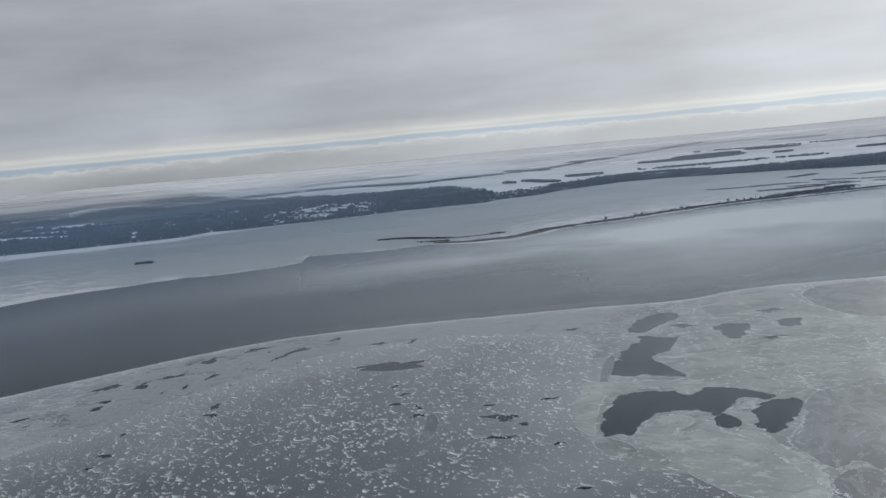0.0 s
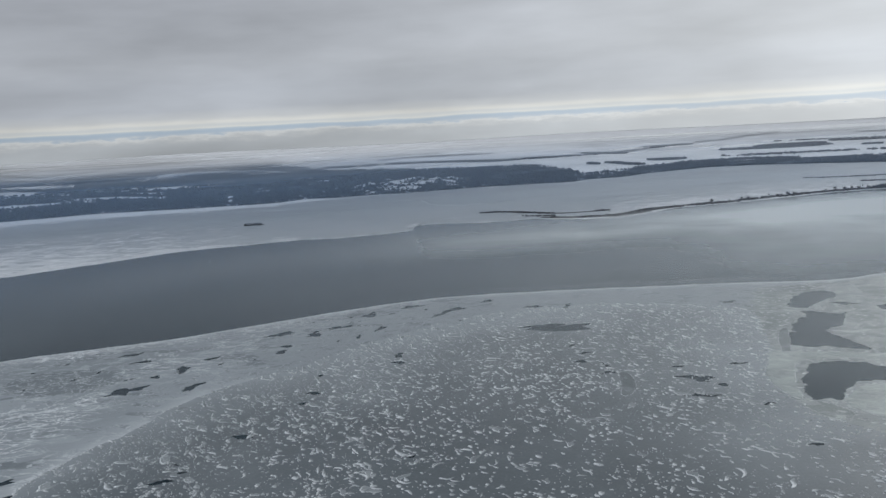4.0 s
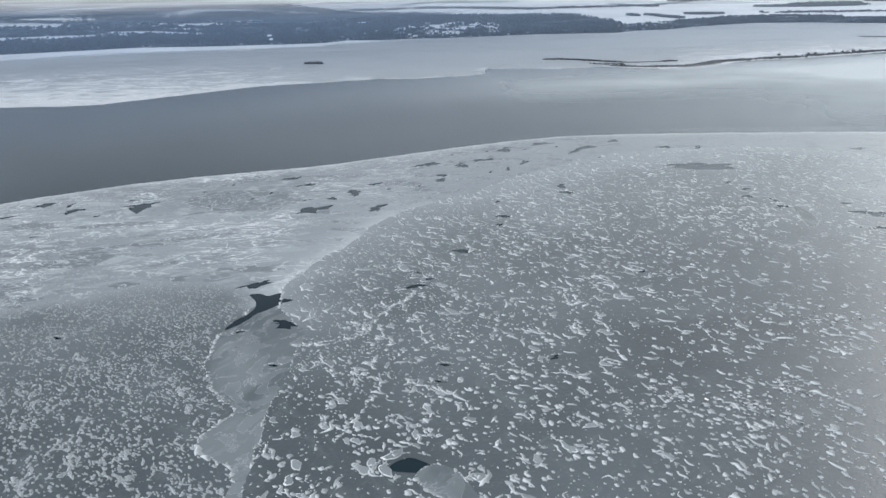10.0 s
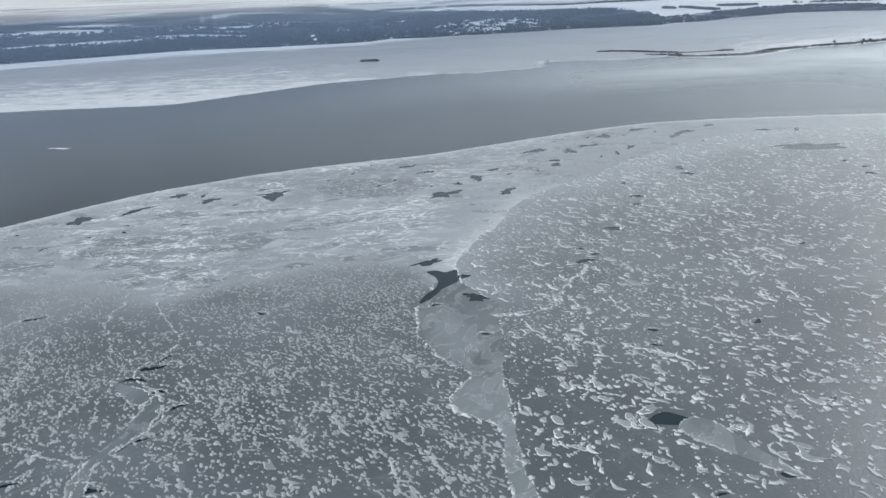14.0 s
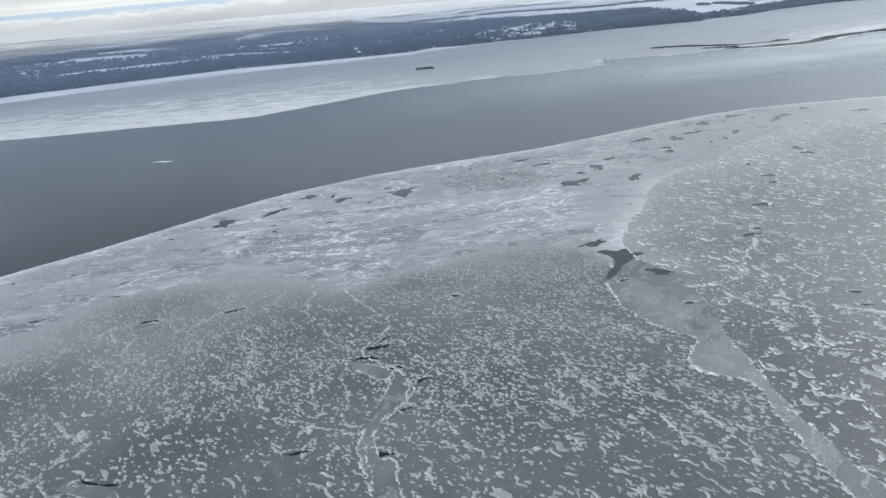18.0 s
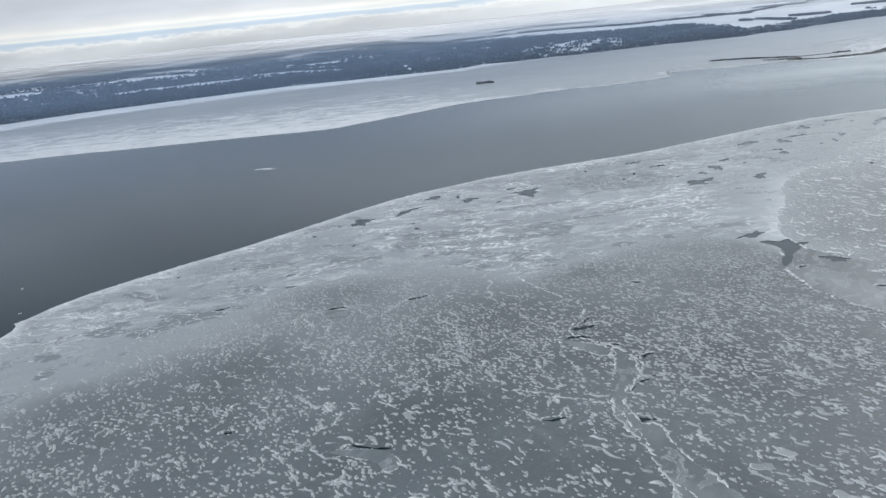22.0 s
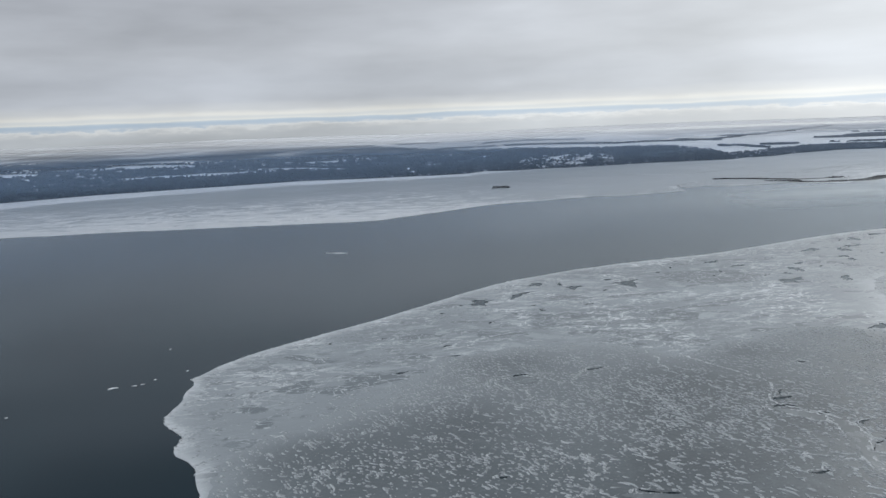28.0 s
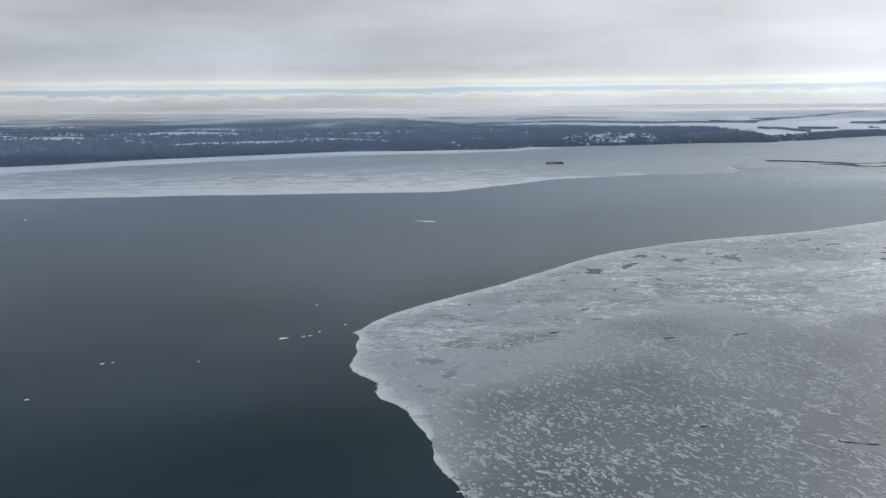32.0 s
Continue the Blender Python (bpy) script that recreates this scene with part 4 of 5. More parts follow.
# pads that lie nearest the flight path, one by one
shapes = []
for i in range(16):
    one = Pads()
    one.add(rng_e, np.zeros((1, 2)), np.ones(1), np.array([(1.3, 1.8, 2.4, 4.5)[i % 4]]), np.array([LIE_EAST]), (11, 11, 13, 15)[i % 4], 0.10, 0.9, 0.26, 0.0, 1.0)
    shapes.append(one.data("frost_pad", FROST))
p = scatter(rng_e, east_pan, ((-235, 138), (-40, 215)), lambda x, y: 0.03 + 0 * x, 3)
for x, y in rng_e.permutation(p)[:300]:
    o = new("frost_pad", shapes[int(rng_e.integers(16))])
    o.parent = ice["ice_pan_east"]
    size = rng_e.uniform(0.45, 1.0)
    o.matrix_basis = pose(x, y, Z_EAST, 0, 0, rng_e.normal(0, 24)) @ Matrix.Diagonal((size, size * rng_e.uniform(0.8, 1.2), size ** 0.5, 1))

# fields of broken splinters where the ice was crushed
heap, rng_b = Heap(), np.random.default_rng(23)
for cx, cy, r, n in ((-112, 196, 9, 170), (-100, 184, 4, 60), (-92, 206, 6, 60), (-136, 200, 5, 40), (-150, 195, 6, 40), (-244, 250, 6, 50), (-60, 262, 9, 60), (-165, 168, 6, 40), (-186, 160, 5, 30)):
    for _ in range(int(0.6 * n)):
        x, y = rng_b.normal(cx, r * 0.7), rng_b.normal(cy, r * 0.7)
        heap.add(shard(rng_b, rng_b.uniform(0.25, 1.0)), x, y, Z_EAST, rng_b.uniform(0, 6.28))
heap.done("ice_splinters", SPLINTER, ice["ice_pan_east"], "crushed ice splinters frozen into the pan")

# long seams of frost winding over the pans
SEAMS_WEST = [[(-441, 197), (-433, 176), (-425, 163), (-422, 148), (-412, 141), (-396, 133), (-385, 129)], [(-476, 139), (-478, 125), (-478, 110)], [(-429, 264), (-424, 229), (-409, 205)], [(-488, 230), (-474, 216), (-468, 228), (-460, 238)], [(-327, 168), (-326, 155), (-322, 137)],
              [(-322, 180), (-320, 160), (-308, 145), (-296, 128), (-284, 112)], [(-452, 166), (-448, 150), (-442, 143)], [(-300, 150), (-286, 136), (-280, 124), (-275, 110)]]
SEAMS_EAST = [[(-262, 237), (-246, 245), (-241, 261), (-236, 272), (-226, 293)], [(-163, 298), (-161, 279)], [(-238, 221), (-231, 201), (-236, 176), (-240, 168)], [(-186, 168), (-182, 154), (-178, 146)], [(-222, 206), (-204, 203)], [(-216, 246), (-212, 236), (-201, 232)], [(-247, 183), (-238, 176), (-226, 172)], [(-145, 315), (-133, 290)], [(-110, 260), (-104, 240)]]
rng_l = np.random.default_rng(77)
for rows, region, box, count in ((SEAMS_WEST, west_pan, ((-540, 80), (-290, 250)), 50), (SEAMS_EAST, east_pan, ((-240, 110), (60, 400)), 22)):
    for _ in range(count):
        x, y, a, far = rng_l.uniform(box[0][0], box[1][0]), rng_l.uniform(box[0][1], box[1][1]), radians(-60 + rng_l.normal(0, 18)), rng_l.uniform(3, 10)
        row = [(x + far * k * math.cos(a), y + far * k * math.sin(a)) for k in range(3)]
        if inside(region, row).all() and not any(inside(h, row).any() for h in holes):
            rows.append(row)
for rows, place, seed, z in ((SEAMS_EAST, "ice_pan_east", 301, Z_EAST), (SEAMS_WEST, "ice_pan_west", 302, Z_WEST)):
    field, rng_b, at, turns = Pads(), np.random.default_rng(seed), [], []
    for n_row, row in enumerate(rows):
        line = wander(row, 1.7, 3.0, seed + n_row, False, 9.0)
        for (ax, ay), (bx, by) in zip(line[:-1], line[1:]):
            if noise.noise(Vector((ax / 7, ay / 7, seed))) > -0.25:
                at.append((ax + rng_b.normal(0, 0.2), ay + rng_b.normal(0, 0.2)))
                turns.append(math.atan2(by - ay, bx - ax))
    at, turns = np.array(at), np.array(turns)
    n = len(at)
    field.add(rng_b, at, rng_b.uniform(0.50, 1.0, n), rng_b.uniform(1.8, 3.4, n), turns + rng_b.normal(0, 0.25, n), 9, 0.10, 0.6, 0.24, z, 1.4 if seed == 301 else 1.1)
    wide = rng_b.uniform(0, 1, n) < 0.16
    field.add(rng_b, at[wide] + rng_b.normal(0, 0.9, (wide.sum(), 2)), rng_b.uniform(0.8, 1.5, wide.sum()), rng_b.uniform(1.2, 2.4, wide.sum()), turns[wide] + rng_b.normal(0, 0.6, wide.sum()), 12, 0.14, 0.9, 0.07, z, 0.7)
    field.done("frost_seams", FROST if seed == 301 else FINE_FROST, ice[place], "long winding seams of pale frost")

# frost curled round the far side of the openings in the pans
field, rng_b, at, turns = Pads(), np.random.default_rng(29), [], []
for x, y, length, width, turn in SLOTS_PAN + SLOTS_SMALL + SLOTS_CRACK + [(-217, 157, 14, 8, 10)]:
    a0 = radians(turn)
    for k in range(int(3 + 0.8 * length)):
        b = math.pi * (0.15 + 0.95 * k / (2 + 0.8 * length)) + rng_b.normal(0, 0.1)
        u, w = (length * 0.62 + 0.5) * math.cos(b), (width * 0.75 + 0.7) * math.sin(b)
        at.append((x + u * math.cos(a0) - w * math.sin(a0), y + u * math.sin(a0) + w * math.cos(a0)))
        turns.append(a0 + b + 1.57)
n = len(at)
field.add(rng_b, np.array(at), rng_b.uniform(0.35, 0.75, n), rng_b.uniform(1.5, 3.2, n), np.array(turns), 9, 0.12, 0.6, 0.2, Z_EAST, 0.8)
field.done("frost_rims", FROST, ice["ice_pan_east"], "white frost rims beside small openings")


def patch(o, seed, mat, rim, up):
    """A smooth refrozen plate, a little higher than the pan, with a bevelled rim."""
    c, n = o.mean(0), len(o)
    v = [(*q, ICE - 0.05) for q in o] + [(*(c + (q - c) * 0.97), ICE + up) for q in o]
    d = np.roll(o, -1, 0) - o
    k = np.array([noise.noise(Vector((x / 7, y / 7, seed))) > -0.15 for x, y in o])
    rng_p, field = np.random.default_rng(seed), Pads()
    field.add(rng_p, o[k], 1.3 * rim * np.minimum(rng_p.lognormal(0.2, 0.4, k.sum()), 1.7), rng_p.uniform(1.8, 4.0, k.sum()), np.arctan2(d[k][:, 1], d[k][:, 0]) + rng_p.normal(0, 0.25, k.sum()), 8, 0.11, 0.7, 0.16, ICE, 0.9)
    tagged(field.done("ice_rim", FROST, None, "thin white rim of pushed-up ice round a plate"), category="ice ridge")
    return tagged(mesh("refrozen_patch", v, [(i, (i + 1) % n, n + (i + 1) % n, n + i) for i in range(n)] + [tuple(range(n, 2 * n))], mat), "smooth grey plate of refrozen ice", "ice", kind="structure")


for row in PLATES:
    patch(*row)


def ridge(name, line, wide, high, z, seed, gaps, label, mat=FROST):
    """Broken ice pushed up along a seam: flat ragged slabs and crumbs with gaps between."""
    rng, rows, turns = np.random.default_rng(seed), [], []
    for (ax, ay), (bx, by) in zip(line[:-1], line[1:]):
        if noise.noise(Vector((ax / 17, ay / 17, seed))) < gaps:
            continue
        for _ in range(max(1, int(math.hypot(bx - ax, by - ay) / 0.8))):
            s, a = rng.uniform(), math.atan2(by - ay, bx - ax)
            off = rng.normal(0, wide * 0.5)
            rows.append((ax + (bx - ax) * s - math.sin(a) * off, ay + (by - ay) * s + math.cos(a) * off))
            turns.append(a + rng.normal(0, 0.3))
    field, n = Pads(), len(rows)
    field.add(rng, np.array(rows), wide * rng.lognormal(-0.1, 0.45, n), rng.uniform(1.3, 3.6, n), np.array(turns), 7, 0.10, 0.8, high, z, 1.2)
    return tagged(field.done(name, mat, None, label), category="ice ridge")


ridge("ice_ridge", ribbon_west[: -4], 0.55, 0.30, ICE - 0.02, 31, -0.25, "white broken ice along the refrozen lead")
ridge("ice_ridge", ribbon_east[: -4], 0.40, 0.25, ICE - 0.02, 32, -0.02, "thin line of broken ice beside the smooth ribbon")
ridge("ice_ridge", crack, 0.42, 0.28, ICE - 0.02, 33, -0.30, "white broken ice along a winding crack")
ridge("ice_ridge", pan_rim[pan_rim[:, 0] < -215], 0.60, 0.25, ICE - 0.02, 34, 0.02, "snowy crumbs along the rim of the dark pan")
ridge("ice_ridge", np.array(front)[20:-40], 0.38, 0.22, ICE - 0.02, 35, 0.08, "white crumbs along the edge of the ice")
ridge("ice_ridge", wander([(-268, 236), (-256, 238), (-246, 245), (-242, 258), (-240, 268), (-232, 280), (-226, 293)], 1.5, 2.6, 38, False, 8.0), 0.62, 0.30, ICE - 0.02, 37, -0.45, "ragged white curl of broken ice beside the refrozen lead")
for i, line in enumerate(([(200, 470), (191, 417), (226, 417), (300, 425)], [(320, 677), (292, 669), (271, 630), (280, 567), (300, 533), (350, 520)], [(128, 372), (137, 340), (142, 310), (148, 290)])):
    ridge("ice_ridge", wander(line, 2.5, 1.6, 50 + i), 0.7, 0.3, ICE - 0.02, 40 + i, -0.5, "winding white seam of broken ice")


def floe(x, y, length, width, turn, seed, label):
    """A flat drifting floe with a raised rim."""
    o = slot_outline(0, 0, length, width, 0, seed)
    n = len(o)
    v = [(*q, -0.10) for q in o] + [(*q, 0.22) for q in o] + [(*(q * 0.8), 0.14) for q in o] + [(0, 0, 0.15)]
    f = [(i, (i + 1) % n, n + (i + 1) % n, n + i) for i in range(n)] + [(n + i, n + (i + 1) % n, 2 * n + (i + 1) % n, 2 * n + i) for i in range(n)] + [(2 * n + i, 2 * n + (i + 1) % n, 3 * n) for i in range(n)]
    ob = tagged(mesh("ice_floe", v, f, RIDGE), label, "ice floe", "drifting floes")
    ob.matrix_basis = pose(x, y, SEA, 0, 0, turn)


floe(-642, 603, 17, 4.0, 8, 1, "long white floe drifting in the open channel")
for i, (x, y, l, w) in enumerate([(-680, 223, 4.0, 2.0), (-671, 226, 2.0, 1.0), (-668, 228, 1.6, 0.9), (-665, 235, 1.4, 0.8), (-751, 182, 2.2, 1.0), (-747, 184, 1.2, 0.7), (-760, 138, 1.6, 1.0), (-678, 288, 1.5, 0.9), (-654, 248, 1.6, 0.7), (-709, 187, 1.0, 0.6), (-636, 258, 1.8, 0.7), (-1098, 610, 6, 2), (-1040, 615, 5, 2)]):
    floe(x, y, l, w, 10 * i, 10 + i, "small white ice floe on dark water")


# ---- the far bank: ice, reeds, land ----
FAR_EDGE = [(-4200, 520), (-2500, 650), (-1600, 730), (-1167, 780), (-904, 815), (-730, 834), (-646, 844), (-598, 882), (-555, 930), (-502, 985), (-431, 1020), (-360, 1052), (-290, 1060), (-224, 1085), (-203, 1110), (-199, 1163), (-150, 1164), (-76, 1160),
            (-28, 1178), (45, 1145), (100, 1150), (136, 1188), (182, 1234), (275, 1266), (379, 1320), (487, 1364), (590, 1386), (700, 1402), (1000, 1425), (1700, 1440), (4500, 1460)]
SHORE = [(-4600, 300), (-2600, 600), (-1800, 830), (-1368, 1110), (-1248, 1243), (-1084, 1357), (-894, 1488), (-741, 1524), (-646, 1559), (-541, 1580), (-506, 1639), (-351, 1728), (-235, 1772), (-114, 1819), (13, 1836), (89, 1840), (120, 1893), (215, 1929), (298, 2020), (461, 2120),
         (603, 2114), (728, 2054), (846, 1998), (949, 1935), (1020, 1905), (1600, 1880), (4600, 1880)]
far_edge, shore = wander(FAR_EDGE, 14, 5, 61, size=40), wander(SHORE, 18, 9, 62, size=60)
land_x, land_y = np.array(SHORE, float).T


def shore_at(x):
    return np.interp(x, land_x, land_y)


loop = np.concatenate([far_edge, shore[::-1] + (0, 60)])
fp, ft = sheet([(loop, True)], 45.0, ((-1700, 700), (1300, 2150)), 6)
fm = fp[ft].mean(1)
ft = ft[inside(loop, fm)]
turned = np.cross(fp[ft[:, 1]] - fp[ft[:, 0]], fp[ft[:, 2]] - fp[ft[:, 0]]) < 0
ft[turned] = ft[turned][:, ::-1]
gap = away(far_edge, fp)
left = np.clip((-330 - fp[:, 0]) / 350, 0, 1)
right = np.clip((fp[:, 0] + 40) / 200, 0, 1)
# in the east the white is streaked snow plus hazy glare painted in
pale_far = np.clip(0.75 * np.exp(-gap / 12) * (0.5 + 0.5 * left) + left * np.clip(0.80 - gap / 640, 0.10, 0.70) * np.clip((460 - gap) / 130, 0, 1) + np.exp(-gap / (20 + 150 * right)) * (0.12 + 0.75 * right) + 0.75 * np.exp(-away(shore, fp) / (14 + 10 * left)), 0, 1)
tagged(slab("ice_sheet_far", fp, ft, FAR_ICE, 0.2, 0.6, {"pale": pale_far}), "wind-swept grey ice with drifted snow along its rim, eastern glare painted white", "ice", kind="structure")


def height(x, y):
    """The land over the water: a wooded bluff along the shore, then rolling farmland."""
    d = (y - shore_at(x)) * 0.8
    s = lambda v: np.clip(v, 0, 1) ** 2 * (3 - 2 * np.clip(v, 0, 1))
    bluff = 16 + 12 * bump(x, -330, 260) + 6 * bump(x, 20, 160) + 5 * bump(x, -1000, 500) - 11 * s((x - 120) / 300)
    roll = 2.2 * np.sin(x / 310 + 1.3) * np.sin(y / 270) + 1.2 * np.sin(x / 130 + y / 170)
    return -0.6 + 1.4 * s(d / 14) + bluff * s((d - np.interp(x, [-1400, -500, -400], [80, 50, 10])) / 260) + (roll + 0.004 * np.maximum(d, 0)) * s((d - 150) / 500)


WOODLOTS = [(176, 2215, 20, 14), (268, 2275, 62, 26), (425, 2490, 64, 34), (860, 2850, 200, 60), (950, 2960, 130, 70), (1235, 3080, 110, 48), (1136, 2745, 38, 14), (1690, 3900, 140, 40), (1410, 2630, 90, 26), (-318, 2905, 60, 18), (300, 2960, 90, 26), (620, 3460, 120, 30)]
GLADES = [(597, 2290, 60, 26), (825, 2270, 95, 32), (1050, 2330, 40, 18), (170, 2010, 30, 12), (215, 2075, 24, 14), (1250, 2180, 60, 22), (700, 2215, 40, 12)]


def woods(x, y):
    """How wooded the land is, 0 to 1."""
    d = (y - shore_at(x)) * 0.8
    depth = np.interp(x, [-2500, -1400, -900, -560, -300, 0, 100, 130, 250, 350, 530, 700, 800, 990, 1150, 1700], [3600, 2300, 1250, 680, 330, 290, 200, 120, 140, 180, 215, 230, 215, 270, 310, 330])
    belt = np.clip((depth - d) / 60, 0, 1) * np.clip((d - np.interp(x, [-1400, -900, -620, -500, -430, -300], [120, 85, 55, 60, 22, 6])) / 8, 0, 1)
    lots = np.zeros_like(x)
    for cx, cy, a, b in WOODLOTS:
        lots = np.maximum(lots, np.clip(3 * (1.0 - ((x - cx) / a) ** 2 - ((y - cy) / b) ** 2), 0, 1))
    for cx, cy, a, b in GLADES:
        belt = np.minimum(belt, np.clip(3 * (((x - cx) / a) ** 2 + ((y - cy) / b) ** 2 - 1), 0, 1))
    return np.maximum(belt, lots)


def clearing(x, y):
    """Open ground in the woods: the village slope, fields in the west, a cut lane."""
    pt = list(zip(x, y))
    n1 = np.array([noise.noise(Vector((a / 260, b / 60, 1.7))) for a, b in pt])
    n2 = np.array([noise.noise(Vector(((a + 1.2 * b) / 42, b / 13, 5.1))) for a, b in pt])
    d = (y - shore_at(x)) * 0.8
    n3 = np.array([noise.noise(Vector(((a - 0.4 * b) / 60, b / 17, 8.3))) for a, b in pt])
    strips = np.clip((n3 - 0.18) * 5, 0, 0.75) * np.clip((d - 130) / 120, 0, 1) * np.clip((-330 - x) / 150, 0, 1)
    west = np.clip((n1 - 0.37 + 0.26 * np.clip((d - 280) / 500, 0, 1)) * 9, 0, 1) * np.clip((d - 170) / 100, 0, 1) * np.clip((-450 - x) / 150, 0, 1)
    village = np.clip((n2 + 0.06) * 9, 0, 1) * np.clip(1.6 * bump(x, -285, 110), 0, 1) * np.clip(1.6 - np.abs(d - 112) / 60, 0, 1)
    lane = np.clip(1.5 - np.abs(x + 640 + 0.35 * (y - 1650)) / 5, 0, 1) * np.clip(1.4 - np.abs(d - 150) / 60, 0, 1)
    field = np.clip(1.6 - np.abs(x + 1150) / 110, 0, 1) * np.clip(1.6 - np.abs(d - 270 + 0.12 * (x + 1150)) / 16, 0, 1)
    return np.clip(west + strips + 1.2 * village + lane + field, 0, 1)


xs = np.concatenate([np.arange(-5200, -1700, 60), np.arange(-1700, 1300, 15), np.arange(1300, 5200, 60)])
ts = np.concatenate([np.linspace(-20, 40, 9), np.arange(48, 200, 8), np.arange(206, 1400, 16), np.arange(1430, 2200, 40), np.arange(2250, 4600, 80)])
X, T = np.meshgrid(xs, ts)
Y = np.minimum(shore_at(X) + T, 4850 + 0 * X)
H = height(X.ravel(), Y.ravel())
wood = np.clip(woods(X.ravel(), Y.ravel()) - clearing(X.ravel(), Y.ravel()), 0, 1)
nx = len(xs)
quads = [(r * nx + c, r * nx + c + 1, (r + 1) * nx + c + 1, (r + 1) * nx + c) for r in range(len(ts) - 1) for c in range(nx - 1)]
tagged(mesh("land", np.stack([X.ravel(), Y.ravel(), H], 1), quads, LAND, None, {"wood": wood}, True), "snow-covered rolling farmland behind a wooded shore", "land", kind="structure")


def forest(name, count, box, seed, low, high, label, wide=0.55, inland=True):
    """A far wood: many small uneven crowns, thinned where the ground is open."""
    rng = np.random.default_rng(seed)
    (x0, y0), (x1, y1) = box
    x, y = rng.uniform(x0, x1, count), rng.uniform(y0, y1, count)
    y = shore_at(x) + y if inland else y
    k = rng.uniform(0, 1, count) < np.clip(woods(x, y) - clearing(x, y), 0, 1) * 1.2 - 0.1
    x, y = x[k], y[k]
    z, tall = height(x, y), rng.uniform(low, high, len(x))
    sides, verts = 5, []
    ang = np.arange(sides) * 2 * np.pi / sides
    spin, r = rng.uniform(0, 6, len(x)), tall * wide * rng.uniform(0.7, 1.2, len(x))
    rings = []
    for part, (s, h) in enumerate(((0.75, 0.15), (1.0, 0.5), (0.55, 0.85))):
        jig = rng.uniform(0.75, 1.25, (len(x), sides))
        rings.append(np.stack([x[:, None] + r[:, None] * s * jig * np.cos(ang + spin[:, None]), y[:, None] + r[:, None] * s * jig * np.sin(ang + spin[:, None]), (z + tall * h)[:, None] + 0 * jig], 2))
    tip = np.stack([x, y, z + tall], 1)[:, None, :]
    v = np.concatenate(rings + [tip], 1)
    n = 3 * sides + 1
    base = [(q * sides + i, q * sides + (i + 1) % sides, (q + 1) * sides + (i + 1) % sides, (q + 1) * sides + i) for q in range(2) for i in range(sides)]
    caps = [(2 * sides + i, 2 * sides + (i + 1) % sides, 3 * sides) for i in range(sides)]
    faces = []
    for k in range(len(x)):
        o = k * n
        faces += [tuple(q + o for q in f) for f in base] + [tuple(q + o for q in f) for f in caps]
    return tagged(mesh(name, v.reshape(-1, 3), faces, WOODS), label, "forest", kind="stuff")


forest("forest", 27000, ((-1500, 3), (800, 420)), 71, 2.8, 5.6, "dark bare winter woods on the snowy shore bluff")
forest("forest", 15000, ((-2600, 300), (-300, 1900)), 72, 3.4, 6.6, "bluish dark woods reaching inland", 0.9)
forest("forest", 13000, ((125, 3), (1750, 430)), 73, 3.0, 5.8, "dark bare woods along the low shore", 0.6)
for i, (cx, cy, a, b) in enumerate(WOODLOTS):
    forest("woodlot", int(a * b * 0.14) + 60, ((cx - a, cy - b), (cx + a, cy + b)), 740 + i, 4.0, 6.5, "dark woodlot standing in snowy fields", 0.7, False)


def hedge_rows():
    """Far lines of trees between the fields."""
    rng = np.random.default_rng(74)
    for (ax, ay), (bx, by) in (((-640, 2600), (-254, 2500)), ((-254, 2500), (-60, 2440)), ((-60, 2440), (98, 2600)), ((98, 2650), (484, 3250)), ((-500, 2850), (-110, 3100)), ((484, 3250), (1424, 4500)), ((-1500, 3300), (-300, 3200)), ((600, 2500), (1150, 2480)), ((1000, 3300), (1900, 3250))):
        verts, faces = [], []
        for i in range(300):
            s = rng.uniform()
            if noise.noise(Vector((s * 9, ax, 0))) < -0.22:
                continue
            x, y = ax + (bx - ax) * s + rng.normal(0, 6), ay + (by - ay) * s + rng.normal(0, 14)
            v, f = clump(rng, rng.uniform(3, 7), rng.uniform(3, 5), rng.uniform(2.4, 4.6), 6)
            k = sum(len(w) for w in verts)
            verts.append(v + (x, y, float(height(np.array([x]), np.array([y]))[0])))
            faces += [tuple(t + k for t in f_) for f_ in f]
        tagged(mesh("tree_row", np.concatenate(verts), faces, WOODS), "far dark row of bare trees between snowy fields", "trees", kind="stuff")


hedge_rows()


# ---- reed spit, islet, trees ----
def strip(name, line, wide, z, mat, label, category, seed):
    """A low bank with a soft crown along a line."""
    w = np.array([wide * (0.55 + 0.45 * math.sin(math.pi * i / (len(line) - 1)) + 0.5 * noise.noise(Vector((i * 0.35, seed, 0)))) for i in range(len(line))])
    d = np.gradient(line, axis=0)
    side = np.stack([-d[:, 1], d[:, 0]], 1) / np.maximum(np.hypot(*d.T), 1e-6)[:, None]
    verts, faces = [], []
    for i, (q, s) in enumerate(zip(line, side)):
        for u, h in ((-1, -0.3), (-0.5, 0.25), (0.5, 0.3), (1, -0.3)):
            verts.append((q[0] + s[0] * u * w[i], q[1] + s[1] * u * w[i], z + h))
        if i:
            faces += [(4 * i - 4 + k, 4 * i - 3 + k, 4 * i + k + 1, 4 * i + k) for k in range(3)]
    return tagged(mesh(name, verts, faces, mat), label, category, kind="structure")


